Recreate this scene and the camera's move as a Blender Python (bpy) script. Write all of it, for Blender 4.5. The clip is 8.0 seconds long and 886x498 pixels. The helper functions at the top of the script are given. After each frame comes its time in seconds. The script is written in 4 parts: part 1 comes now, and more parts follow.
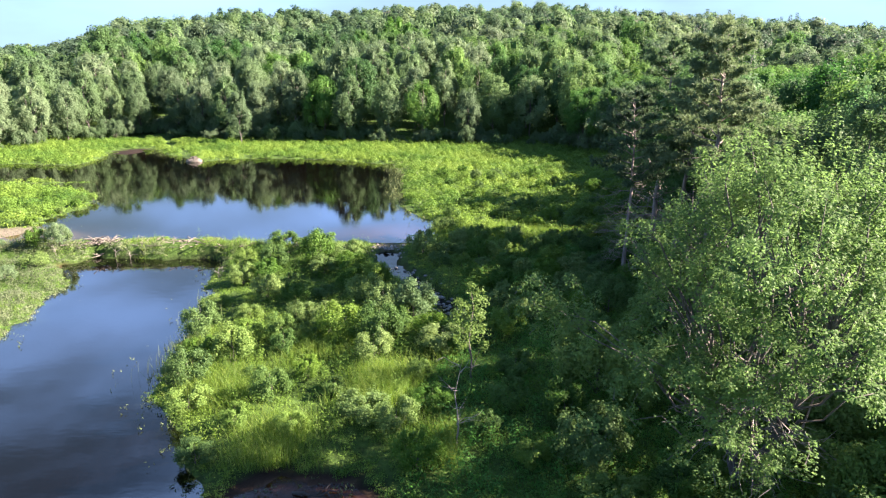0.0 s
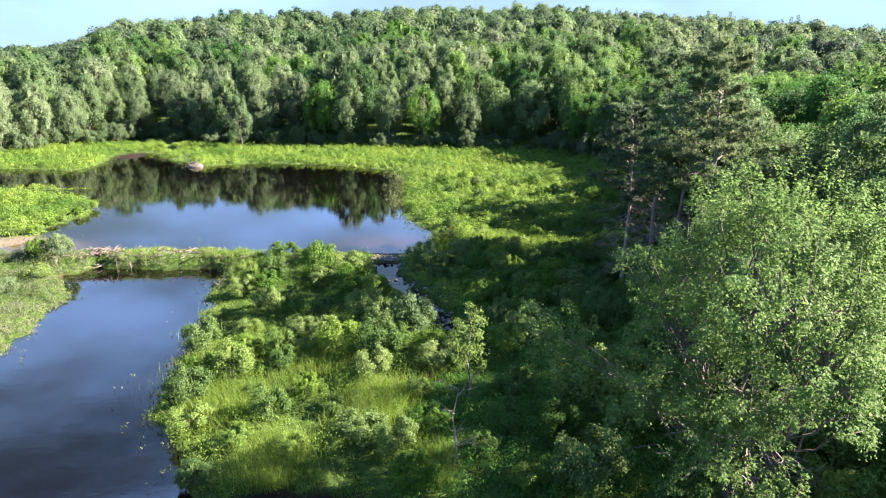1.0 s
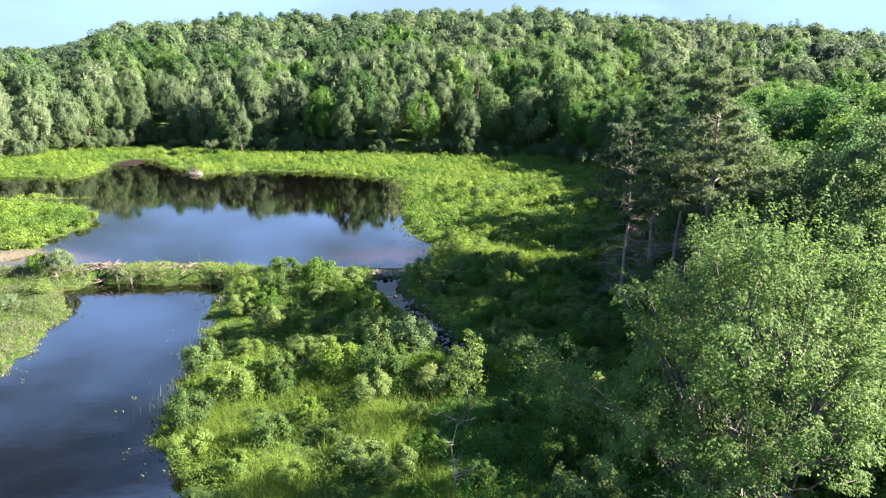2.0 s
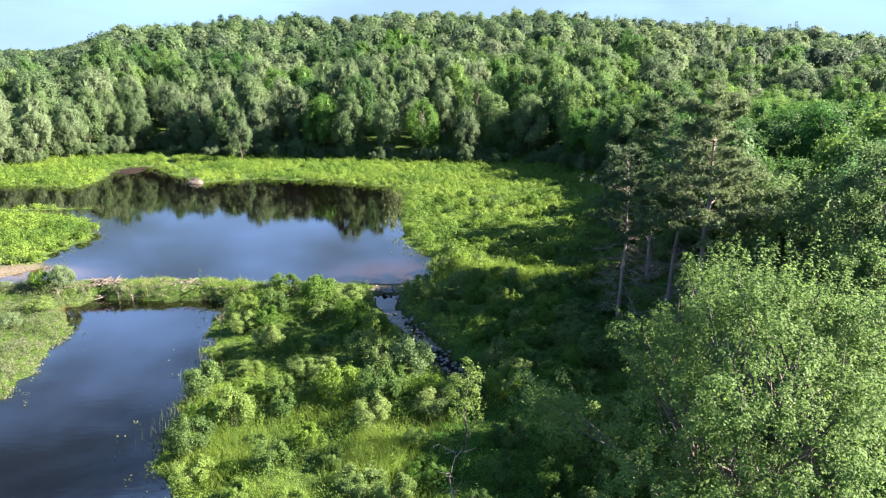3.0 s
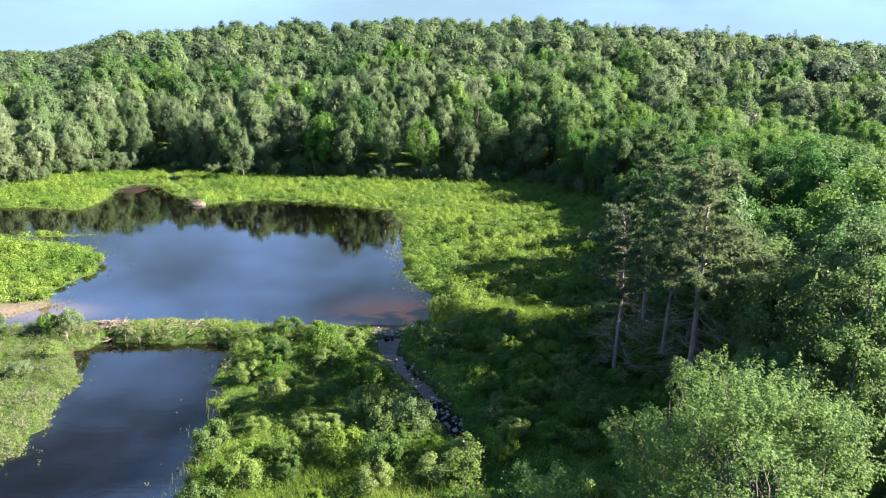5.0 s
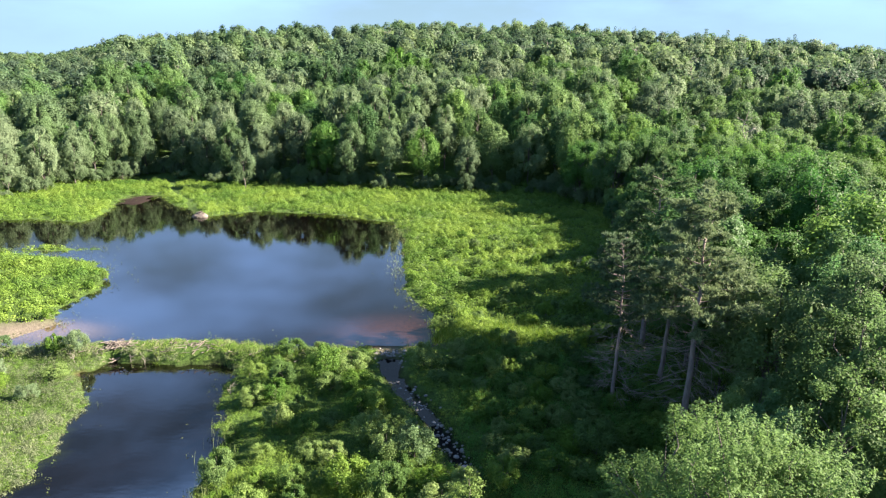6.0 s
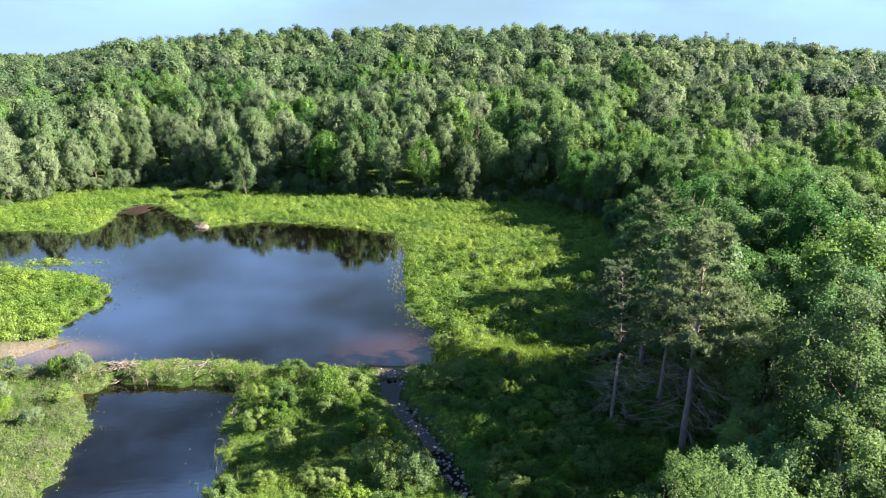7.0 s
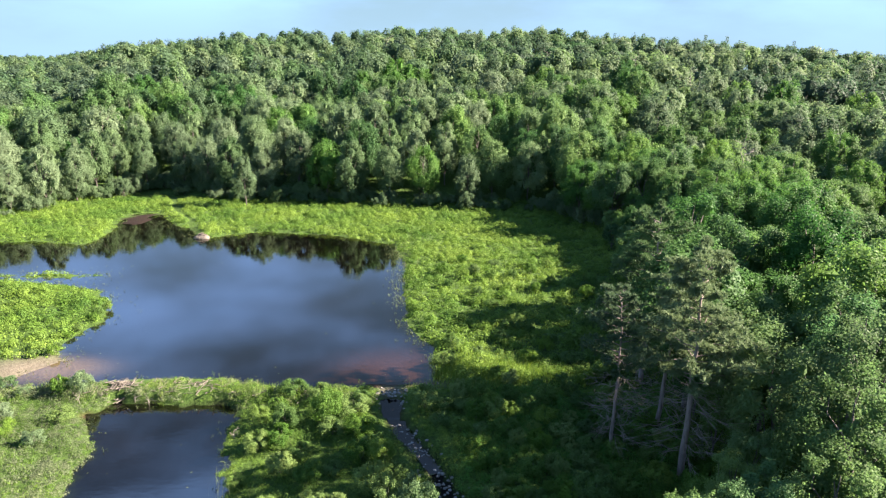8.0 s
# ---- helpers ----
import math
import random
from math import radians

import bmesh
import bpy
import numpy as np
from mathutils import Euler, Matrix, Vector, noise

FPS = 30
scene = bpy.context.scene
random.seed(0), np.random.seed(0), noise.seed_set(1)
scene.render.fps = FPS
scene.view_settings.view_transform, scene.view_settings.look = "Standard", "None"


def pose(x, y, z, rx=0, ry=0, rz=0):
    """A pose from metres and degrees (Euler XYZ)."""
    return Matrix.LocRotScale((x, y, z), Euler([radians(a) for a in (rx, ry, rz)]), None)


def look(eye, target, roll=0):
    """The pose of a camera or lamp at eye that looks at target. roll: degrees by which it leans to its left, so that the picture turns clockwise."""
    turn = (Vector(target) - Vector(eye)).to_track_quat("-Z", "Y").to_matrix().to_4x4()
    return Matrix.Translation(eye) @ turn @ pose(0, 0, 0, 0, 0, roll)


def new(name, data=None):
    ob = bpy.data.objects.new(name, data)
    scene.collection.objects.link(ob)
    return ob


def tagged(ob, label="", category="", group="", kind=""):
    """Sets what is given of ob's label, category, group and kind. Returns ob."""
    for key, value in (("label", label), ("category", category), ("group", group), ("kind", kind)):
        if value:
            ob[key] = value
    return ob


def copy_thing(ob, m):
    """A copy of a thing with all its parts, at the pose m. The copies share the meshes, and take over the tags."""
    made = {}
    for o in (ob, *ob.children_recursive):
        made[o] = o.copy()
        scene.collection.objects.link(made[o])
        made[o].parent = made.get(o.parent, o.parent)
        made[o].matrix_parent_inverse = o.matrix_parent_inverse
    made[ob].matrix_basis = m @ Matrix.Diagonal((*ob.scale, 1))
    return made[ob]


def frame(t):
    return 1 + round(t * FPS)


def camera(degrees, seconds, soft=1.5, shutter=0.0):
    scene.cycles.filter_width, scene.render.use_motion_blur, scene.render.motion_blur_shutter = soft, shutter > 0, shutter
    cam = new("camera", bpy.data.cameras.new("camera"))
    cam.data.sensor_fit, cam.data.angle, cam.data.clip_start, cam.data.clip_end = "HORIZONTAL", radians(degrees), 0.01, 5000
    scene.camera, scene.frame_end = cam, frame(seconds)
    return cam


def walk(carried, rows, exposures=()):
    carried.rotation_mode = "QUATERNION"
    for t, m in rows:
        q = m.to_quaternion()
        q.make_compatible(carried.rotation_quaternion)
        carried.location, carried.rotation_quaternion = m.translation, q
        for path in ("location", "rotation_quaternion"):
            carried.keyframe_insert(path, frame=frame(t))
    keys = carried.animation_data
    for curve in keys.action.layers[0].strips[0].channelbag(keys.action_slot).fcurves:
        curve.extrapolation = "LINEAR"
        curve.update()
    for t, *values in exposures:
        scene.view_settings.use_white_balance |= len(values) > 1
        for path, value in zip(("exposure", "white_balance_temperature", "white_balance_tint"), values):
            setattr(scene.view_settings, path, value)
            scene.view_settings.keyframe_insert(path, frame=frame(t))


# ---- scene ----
cam = camera(70.4, 8.0, soft=1.2)
PATH = [
    (0, (0.368, -0.107, 13.119), (0.33, 1.819, 12.581), 0.2),
    (0.5, (0.416, -0.088, 13.477), (0.377, 1.838, 12.937), 0.2),
    (1, (0.452, -0.069, 14.026), (0.412, 1.856, 13.487), 0.3),
    (1.5, (0.425, -0.013, 14.629), (0.387, 1.913, 14.09), 0.4),
    (3, (0.49, 0.072, 16.529), (0.453, 1.998, 15.991), 0.4),
    (3.5, (0.449, 0.06, 17.257), (0.414, 1.986, 16.719), 0.5),
    (4, (0.41, 0.052, 18.075), (0.375, 1.977, 17.536), 0.5),
    (4.5, (0.363, 0.027, 19.127), (0.328, 1.953, 18.588), 0.6),
    (5.8, (0.238, -0.071, 21.94), (0.205, 1.852, 21.392), 0.7),
    (6, (0.212, -0.122, 22.217), (0.178, 1.803, 21.676), 0.7),
    (6.5, (0.146, -0.117, 23.162), (0.112, 1.808, 22.618), 0.7),
    (7, (0.115, 0.015, 24.081), (0.082, 1.94, 23.537), 0.7),
    (7.5, (0.079, 0.112, 25.076), (0.047, 2.036, 24.532), 0.7),
    (8, (0.084, 0.221, 25.698), (0.051, 2.146, 25.155), 0.7),
]
walk(cam, [(t, look(eye, target, roll)) for t, eye, target, roll in PATH], [(0, 3.57, 6120, 23), (3, 3.46, 6120, 21), (5, 3.36, 6120, 20), (8, 3.33, 6120, 19)])

# ---- light ----
SUN_EL, SUN_AZ = 29.2, 87.5
world = bpy.data.worlds.new("sky")
scene.world = world
world.use_nodes = True
wn, wl = world.node_tree.nodes, world.node_tree.links
wn.clear()
sky = wn.new("ShaderNodeTexSky")
sky.sky_type = "NISHITA"
sky.sun_disc = False
sky.sun_elevation, sky.sun_rotation = radians(SUN_EL), radians(SUN_AZ)
sky.altitude, sky.air_density, sky.dust_density, sky.ozone_density = 200, 1.0, 0.15, 2.5
def world_range(value, a, b, c, d):
    n = wn.new("ShaderNodeMapRange")
    n.interpolation_type = "SMOOTHSTEP"
    for key, v in zip(("From Min", "From Max", "To Min", "To Max"), (a, b, c, d)):
        n.inputs[key].default_value = v
    wl.new(value, n.inputs["Value"])
    return n.outputs["Result"]


def world_mix(fac, one, two):
    n = wn.new("ShaderNodeMixRGB")
    wl.new(fac, n.inputs["Fac"])
    wl.new(one, n.inputs["Color1"])
    n.inputs["Color2"].default_value = (*two, 1)
    return n.outputs["Color"]


def world_times(one, two):
    n = wn.new("ShaderNodeMath")
    n.operation = "MULTIPLY"
    wl.new(one, n.inputs[0])
    wl.new(two, n.inputs[1])
    return n.outputs["Value"]


# pale haze low in the sky, soft broken cloud above it and on overhead
tc = wn.new("ShaderNodeTexCoord")
up = wn.new("ShaderNodeSeparateXYZ")
mp = wn.new("ShaderNodeMapping")
mp.inputs["Scale"].default_value = (1.3, 1.7, 4.5)
cn = wn.new("ShaderNodeTexNoise")
cn.inputs["Scale"].default_value, cn.inputs["Detail"].default_value, cn.inputs["Roughness"].default_value = 1.6, 6.0, 0.55
wl.new(tc.outputs["Generated"], up.inputs["Vector"])
wl.new(tc.outputs["Generated"], mp.inputs["Vector"])
wl.new(mp.outputs["Vector"], cn.inputs["Vector"])
haze = world_mix(world_range(up.outputs["Z"], 0.0, 0.60, 0.92, 0.10), sky.outputs["Color"], (6.8, 10.6, 12.2))
puff = world_range(cn.outputs["Fac"], 0.34, 0.68, 0.0, 1.0)
# cloud weight overhead, out of view, is raised to brighten the shade
band = world_times(world_range(up.outputs["Z"], 0.03, 0.21, 0.16, 0.95), world_range(up.outputs["Z"], 0.24, 0.66, 1.0, 0.74))
cloudy = world_mix(world_times(puff, band), haze, (12.0, 21.2, 37.0))
bg = wn.new("ShaderNodeBackground")
bg.inputs["Strength"].default_value = 0.0071
wo = wn.new("ShaderNodeOutputWorld")
wl.new(cloudy, bg.inputs["Color"])
wl.new(bg.outputs["Background"], wo.inputs["Surface"])

sun = new("sun", bpy.data.lights.new("sun", "SUN"))
sun.data.energy, sun.data.angle, sun.data.color = 5.0, radians(0.55), (1.0, 0.83, 0.64)
SUN_WAY = Vector((math.sin(radians(SUN_AZ)) * math.cos(radians(SUN_EL)), math.cos(radians(SUN_AZ)) * math.cos(radians(SUN_EL)), math.sin(radians(SUN_EL))))
sun.matrix_world = look(SUN_WAY * 300, (0, 0, 0))


# ---- materials ----
def nodes_of(name):
    m = bpy.data.materials.new(name)
    m.use_nodes = True
    nt = m.node_tree
    nt.nodes.clear()
    out = nt.nodes.new("ShaderNodeOutputMaterial")
    return m, nt.nodes, nt.links, out


def noise_node(n, l, scale, detail=4.0, rough=0.55, vec=None):
    t = n.new("ShaderNodeTexNoise")
    t.inputs["Scale"].default_value, t.inputs["Detail"].default_value, t.inputs["Roughness"].default_value = scale, detail, rough
    if vec is not None:
        l.new(vec, t.inputs["Vector"])
    return t


def ramp_node(n, l, fac, stops):
    r = n.new("ShaderNodeValToRGB")
    e = r.color_ramp.elements
    while len(e) < len(stops):
        e.new(0.5)
    for k, (p, c) in enumerate(stops):
        e[k].position, e[k].color = p, (*c, 1)
    l.new(fac, r.inputs["Fac"])
    return r


def math_node(n, l, op, a, b):
    m = n.new("ShaderNodeMath")
    m.operation = op
    for k, v in enumerate((a, b)):
        if isinstance(v, (int, float)):
            m.inputs[k].default_value = v
        else:
            l.new(v, m.inputs[k])
    return m.outputs[0]


def leaf_material(name, dark, mid, light, source="object", through_light=0.40, gloss=0.6, grain=0.26, kind_spread=0.25):
    """Leaves: a share of thin, light-passing blade, tinted plant by plant and leaf by leaf."""
    dark, mid, light = [tuple(0.78 * c for c in tone) for tone in (dark, mid, light)]
    m, n, l, out = nodes_of(name)
    geo = n.new("ShaderNodeNewGeometry")
    if source == "object":
        info = n.new("ShaderNodeObjectInfo")
        own = info.outputs["Random"]
    else:
        at = n.new("ShaderNodeAttribute")
        at.attribute_name = "tint"
        own = at.outputs["Fac"]
    patch = noise_node(n, l, 0.35, 3.0, 0.5, geo.outputs["Position"])
    a = math_node(n, l, "MULTIPLY", geo.outputs["Random Per Island"], grain)
    b = math_node(n, l, "MULTIPLY", own, 0.80 - grain)
    c = math_node(n, l, "MULTIPLY", patch.outputs["Fac"], 0.30)
    f = math_node(n, l, "ADD", math_node(n, l, "ADD", a, b), c)
    r = ramp_node(n, l, f, [(0.1, dark), (0.5, mid), (0.92, light)])
    pb = n.new("ShaderNodeBsdfPrincipled")
    pb.inputs["Roughness"].default_value = gloss
    pb.inputs["Specular IOR Level"].default_value = 0.12
    # each plant has a greyer or a fresher green of its own
    kin = n.new("ShaderNodeHueSaturation")
    l.new(r.outputs["Color"], kin.inputs["Color"])
    l.new(math_node(n, l, "ADD", math_node(n, l, "MULTIPLY", math_node(n, l, "FRACT", math_node(n, l, "MULTIPLY", own, 13.7), 0), kind_spread), 1.06 - 0.55 * kind_spread), kin.inputs["Saturation"])
    r = kin
    l.new(r.outputs["Color"], pb.inputs["Base Color"])
    tr = n.new("ShaderNodeBsdfTranslucent")
    hs = n.new("ShaderNodeHueSaturation")
    hs.inputs["Hue"].default_value, hs.inputs["Saturation"].default_value, hs.inputs["Value"].default_value = 0.495, 1.05, 1.25
    l.new(r.outputs["Color"], hs.inputs["Color"])
    l.new(hs.outputs["Color"], tr.inputs["Color"])
    mx = n.new("ShaderNodeMixShader")
    mx.inputs["Fac"].default_value = through_light
    l.new(pb.outputs["BSDF"], mx.inputs[1])
    l.new(tr.outputs["BSDF"], mx.inputs[2])
    l.new(mx.outputs["Shader"], out.inputs["Surface"])
    return m


def bark_material(name, dark, light, scale=6.0, stretch=0.18):
    m, n, l, out = nodes_of(name)
    tcn = n.new("ShaderNodeTexCoord")
    mpn = n.new("ShaderNodeMapping")
    mpn.inputs["Scale"].default_value = (1, 1, stretch)
    l.new(tcn.outputs["Object"], mpn.inputs["Vector"])
    t = noise_node(n, l, scale, 6.0, 0.7, mpn.outputs["Vector"])
    big = noise_node(n, l, 0.9, 2.0, 0.5, tcn.outputs["Object"])
    f = math_node(n, l, "ADD", math_node(n, l, "MULTIPLY", t.outputs["Fac"], 0.7), math_node(n, l, "MULTIPLY", big.outputs["Fac"], 0.3))
    r = ramp_node(n, l, f, [(0.32, dark), (0.66, light)])
    pb = n.new("ShaderNodeBsdfPrincipled")
    pb.inputs["Roughness"].default_value = 0.9
    l.new(r.outputs["Color"], pb.inputs["Base Color"])
    bp = n.new("ShaderNodeBump")
    bp.inputs["Strength"].default_value, bp.inputs["Distance"].default_value = 0.6, 0.03
    l.new(t.outputs["Fac"], bp.inputs["Height"])
    l.new(bp.outputs["Normal"], pb.inputs["Normal"])
    l.new(pb.outputs["BSDF"], out.inputs["Surface"])
    return m


def ground_material():
    """Peaty soil and moss above the water, sand at the shallows and brown mud on the bottom of the ponds."""
    m, n, l, out = nodes_of("ground_soil")
    geo = n.new("ShaderNodeNewGeometry")
    pos = geo.outputs["Position"]
    fine = noise_node(n, l, 3.2, 6.0, 0.65, pos)
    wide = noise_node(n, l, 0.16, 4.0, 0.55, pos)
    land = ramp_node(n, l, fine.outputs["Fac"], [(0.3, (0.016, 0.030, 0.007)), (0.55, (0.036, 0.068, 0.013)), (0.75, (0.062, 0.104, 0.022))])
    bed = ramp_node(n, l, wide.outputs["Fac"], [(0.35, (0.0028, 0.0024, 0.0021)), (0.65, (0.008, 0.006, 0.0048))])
    at = n.new("ShaderNodeAttribute")
    at.attribute_name = "bed"
    mix = n.new("ShaderNodeMixRGB")
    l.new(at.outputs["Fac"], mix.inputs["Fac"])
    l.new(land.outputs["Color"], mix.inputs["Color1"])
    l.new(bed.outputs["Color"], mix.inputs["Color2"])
    si = n.new("ShaderNodeAttribute")
    si.attribute_name = "silt"
    red = ramp_node(n, l, fine.outputs["Fac"], [(0.3, (0.080, 0.045, 0.026)), (0.7, (0.145, 0.084, 0.054))])
    mud = n.new("ShaderNodeMixRGB")
    l.new(si.outputs["Fac"], mud.inputs["Fac"])
    l.new(bed.outputs["Color"], mud.inputs["Color1"])
    l.new(red.outputs["Color"], mud.inputs["Color2"])
    l.new(mud.outputs["Color"], mix.inputs["Color2"])
    sa = n.new("ShaderNodeAttribute")
    sa.attribute_name = "sand"
    sandc = ramp_node(n, l, fine.outputs["Fac"], [(0.3, (0.062, 0.055, 0.040)), (0.7, (0.100, 0.091, 0.068))])
    mix2 = n.new("ShaderNodeMixRGB")
    l.new(sa.outputs["Fac"], mix2.inputs["Fac"])
    l.new(mix.outputs["Color"], mix2.inputs["Color1"])
    l.new(sandc.outputs["Color"], mix2.inputs["Color2"])
    pb = n.new("ShaderNodeBsdfPrincipled")
    pb.inputs["Roughness"].default_value, pb.inputs["Specular IOR Level"].default_value = 0.95, 0.1
    l.new(mix2.outputs["Color"], pb.inputs["Base Color"])
    bp = n.new("ShaderNodeBump")
    bp.inputs["Strength"].default_value, bp.inputs["Distance"].default_value = 0.7, 0.15
    l.new(fine.outputs["Fac"], bp.inputs["Height"])
    l.new(bp.outputs["Normal"], pb.inputs["Normal"])
    l.new(pb.outputs["BSDF"], out.inputs["Surface"])
    return m


def water_material(name, bend, clear):
    m, n, l, out = nodes_of(name)
    geo = n.new("ShaderNodeNewGeometry")
    mpn = n.new("ShaderNodeMapping")
    mpn.inputs["Scale"].default_value = (0.7, 1.6, 1)
    l.new(geo.outputs["Position"], mpn.inputs["Vector"])
    t = noise_node(n, l, 1.6, 3.0, 0.5, mpn.outputs["Vector"])
    bp = n.new("ShaderNodeBump")
    bp.inputs["Strength"].default_value, bp.inputs["Distance"].default_value = 0.06, 0.03
    l.new(t.outputs["Fac"], bp.inputs["Height"])
    gl = n.new("ShaderNodeBsdfGlossy")
    gl.inputs["Roughness"].default_value = 0.03
    l.new(bp.outputs["Normal"], gl.inputs["Normal"])
    tp = n.new("ShaderNodeBsdfTransparent")
    tp.inputs["Color"].default_value = (*clear, 1)
    # clearer over the sandy shallows off the west shore
    far = n.new("ShaderNodeVectorMath")
    far.operation = "DISTANCE"
    sc = n.new("ShaderNodeMapping")
    sc.inputs["Scale"].default_value = (0.5, 1.0, 0.0)
    l.new(geo.outputs["Position"], sc.inputs["Vector"])
    l.new(sc.outputs["Vector"], far.inputs[0])
    far.inputs[1].default_value = (-17.6, 50.6, 0.0)
    rim = n.new("ShaderNodeMapRange")
    rim.interpolation_type = "SMOOTHSTEP"
    rim.inputs["From Min"].default_value, rim.inputs["From Max"].default_value = 1.0, 4.8
    l.new(far.outputs["Value"], rim.inputs["Value"])
    see = n.new("ShaderNodeMixRGB")
    see.inputs["Color1"].default_value, see.inputs["Color2"].default_value = (0.62, 0.50, 0.40, 1), (*clear, 1)
    l.new(rim.outputs["Result"], see.inputs["Fac"])
    # and a little over the red silt beside the outlet
    silt_at = n.new("ShaderNodeVectorMath")
    silt_at.operation = "DISTANCE"
    sc2 = n.new("ShaderNodeMapping")
    sc2.inputs["Scale"].default_value = (0.6, 1.0, 0.0)
    l.new(geo.outputs["Position"], sc2.inputs["Vector"])
    l.new(sc2.outputs["Vector"], silt_at.inputs[0])
    silt_at.inputs[1].default_value = (-2.6, 51.8, 0.0)
    rim2 = n.new("ShaderNodeMapRange")
    rim2.interpolation_type = "SMOOTHSTEP"
    rim2.inputs["From Min"].default_value, rim2.inputs["From Max"].default_value = 0.5, 5.0
    l.new(silt_at.outputs["Value"], rim2.inputs["Value"])
    see2 = n.new("ShaderNodeMixRGB")
    see2.inputs["Color1"].default_value = (0.25, 0.185, 0.155, 1)
    l.new(rim2.outputs["Result"], see2.inputs["Fac"])
    l.new(see.outputs["Color"], see2.inputs["Color2"])
    l.new(see2.outputs["Color"], tp.inputs["Color"])
    fr = n.new("ShaderNodeFresnel")
    fr.inputs["IOR"].default_value = bend
    mx = n.new("ShaderNodeMixShader")
    l.new(fr.outputs["Fac"], mx.inputs["Fac"])
    l.new(tp.outputs["BSDF"], mx.inputs[1])
    l.new(gl.outputs["BSDF"], mx.inputs[2])
    l.new(mx.outputs["Shader"], out.inputs["Surface"])
    return m


def stone_material():
    m, n, l, out = nodes_of("stream_stone")
    info = n.new("ShaderNodeObjectInfo")
    tcn = n.new("ShaderNodeTexCoord")
    t = noise_node(n, l, 7.0, 6.0, 0.6, tcn.outputs["Object"])
    f = math_node(n, l, "ADD", math_node(n, l, "MULTIPLY", info.outputs["Random"], 0.5), math_node(n, l, "MULTIPLY", t.outputs["Fac"], 0.5))
    r = ramp_node(n, l, f, [(0.2, (0.075, 0.072, 0.066)), (0.8, (0.19, 0.185, 0.175))])
    pb = n.new("ShaderNodeBsdfPrincipled")
    pb.inputs["Roughness"].default_value = 0.8
    l.new(r.outputs["Color"], pb.inputs["Base Color"])
    l.new(pb.outputs["BSDF"], out.inputs["Surface"])
    return m


GROUND, STONE = ground_material(), stone_material()
WATER = water_material("pond_water", 2.15, (0.12, 0.10, 0.09))
SHALLOW = water_material("shallow_water", 1.33, (0.55, 0.40, 0.30))
BARK = bark_material("grey_bark", (0.036, 0.032, 0.028), (0.105, 0.095, 0.083))
PINE_BARK = bark_material("pine_bark", (0.075, 0.062, 0.055), (0.22, 0.185, 0.16))
DEAD_WOOD = bark_material("bleached_wood", (0.09, 0.082, 0.072), (0.22, 0.20, 0.175), 9.0)
TWIG_WOOD = bark_material("dead_twigs", (0.085, 0.072, 0.062), (0.200, 0.175, 0.150), 9.0)
STICK_WOOD = bark_material("weathered_sticks", (0.035, 0.031, 0.025), (0.125, 0.112, 0.090), 9.0)
WET_WOOD = bark_material("wet_wood", (0.010, 0.008, 0.007), (0.035, 0.029, 0.024), 9.0)
LEAF_ASPEN = leaf_material("aspen_leaf", (0.070, 0.132, 0.048), (0.116, 0.208, 0.066), (0.166, 0.268, 0.082), through_light=0.54, gloss=0.6, grain=0.16)
LEAF_WOOD = leaf_material("broad_leaf", (0.026, 0.080, 0.028), (0.074, 0.158, 0.048), (0.140, 0.232, 0.074), through_light=0.45, grain=0.18)
LEAF_YOUNG = leaf_material("young_leaf", (0.052, 0.118, 0.050), (0.092, 0.188, 0.070), (0.140, 0.250, 0.090), through_light=0.45, grain=0.16)
LEAF_SILVER = leaf_material("silvery_leaf", (0.072, 0.122, 0.058), (0.118, 0.186, 0.090), (0.164, 0.238, 0.122), through_light=0.5, grain=0.14, kind_spread=0.25)
# distance haze over the hill is mixed into these greyed greens
LEAF_HILL_HAZED = leaf_material("hazed_hill_leaf", (0.036, 0.076, 0.042), (0.084, 0.142, 0.068), (0.130, 0.190, 0.090), "tint", 0.45, grain=0.09, kind_spread=0.36)
LEAF_FRESH = leaf_material("fresh_leaf", (0.036, 0.088, 0.030), (0.078, 0.154, 0.048), (0.124, 0.206, 0.070), through_light=0.45, grain=0.14)
LEAF_GREY = leaf_material("grey_leaf", (0.046, 0.084, 0.044), (0.086, 0.140, 0.070), (0.130, 0.192, 0.098), through_light=0.42, grain=0.16)
LEAF_SHRUB = leaf_material("shrub_leaf", (0.034, 0.086, 0.024), (0.094, 0.172, 0.042), (0.170, 0.256, 0.066))
LEAF_MEADOW = leaf_material("meadow_leaf", (0.028, 0.086, 0.018), (0.108, 0.192, 0.038), (0.174, 0.262, 0.054), "tint", grain=0.10, kind_spread=0.05)
# greener, brighter tones than the ferns' own, to lift the shade they stand in
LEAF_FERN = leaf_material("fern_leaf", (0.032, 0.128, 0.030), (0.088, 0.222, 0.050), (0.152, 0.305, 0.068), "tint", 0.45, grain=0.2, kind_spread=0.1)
LEAF_BRUSH = leaf_material("brush_leaf", (0.074, 0.098, 0.050), (0.116, 0.146, 0.080), (0.172, 0.204, 0.120), "tint", 0.3, grain=0.12, kind_spread=0.05)
LEAF_SAPLING = leaf_material("sapling_leaf", (0.050, 0.096, 0.026), (0.104, 0.174, 0.048), (0.160, 0.232, 0.070))
GRASS = leaf_material("grass_blade", (0.045, 0.105, 0.02), (0.115, 0.200, 0.038), (0.225, 0.300, 0.075), "tint", 0.45)
REED = leaf_material("dry_reed", (0.070, 0.100, 0.038), (0.138, 0.182, 0.076), (0.23, 0.27, 0.13), "tint", 0.3)
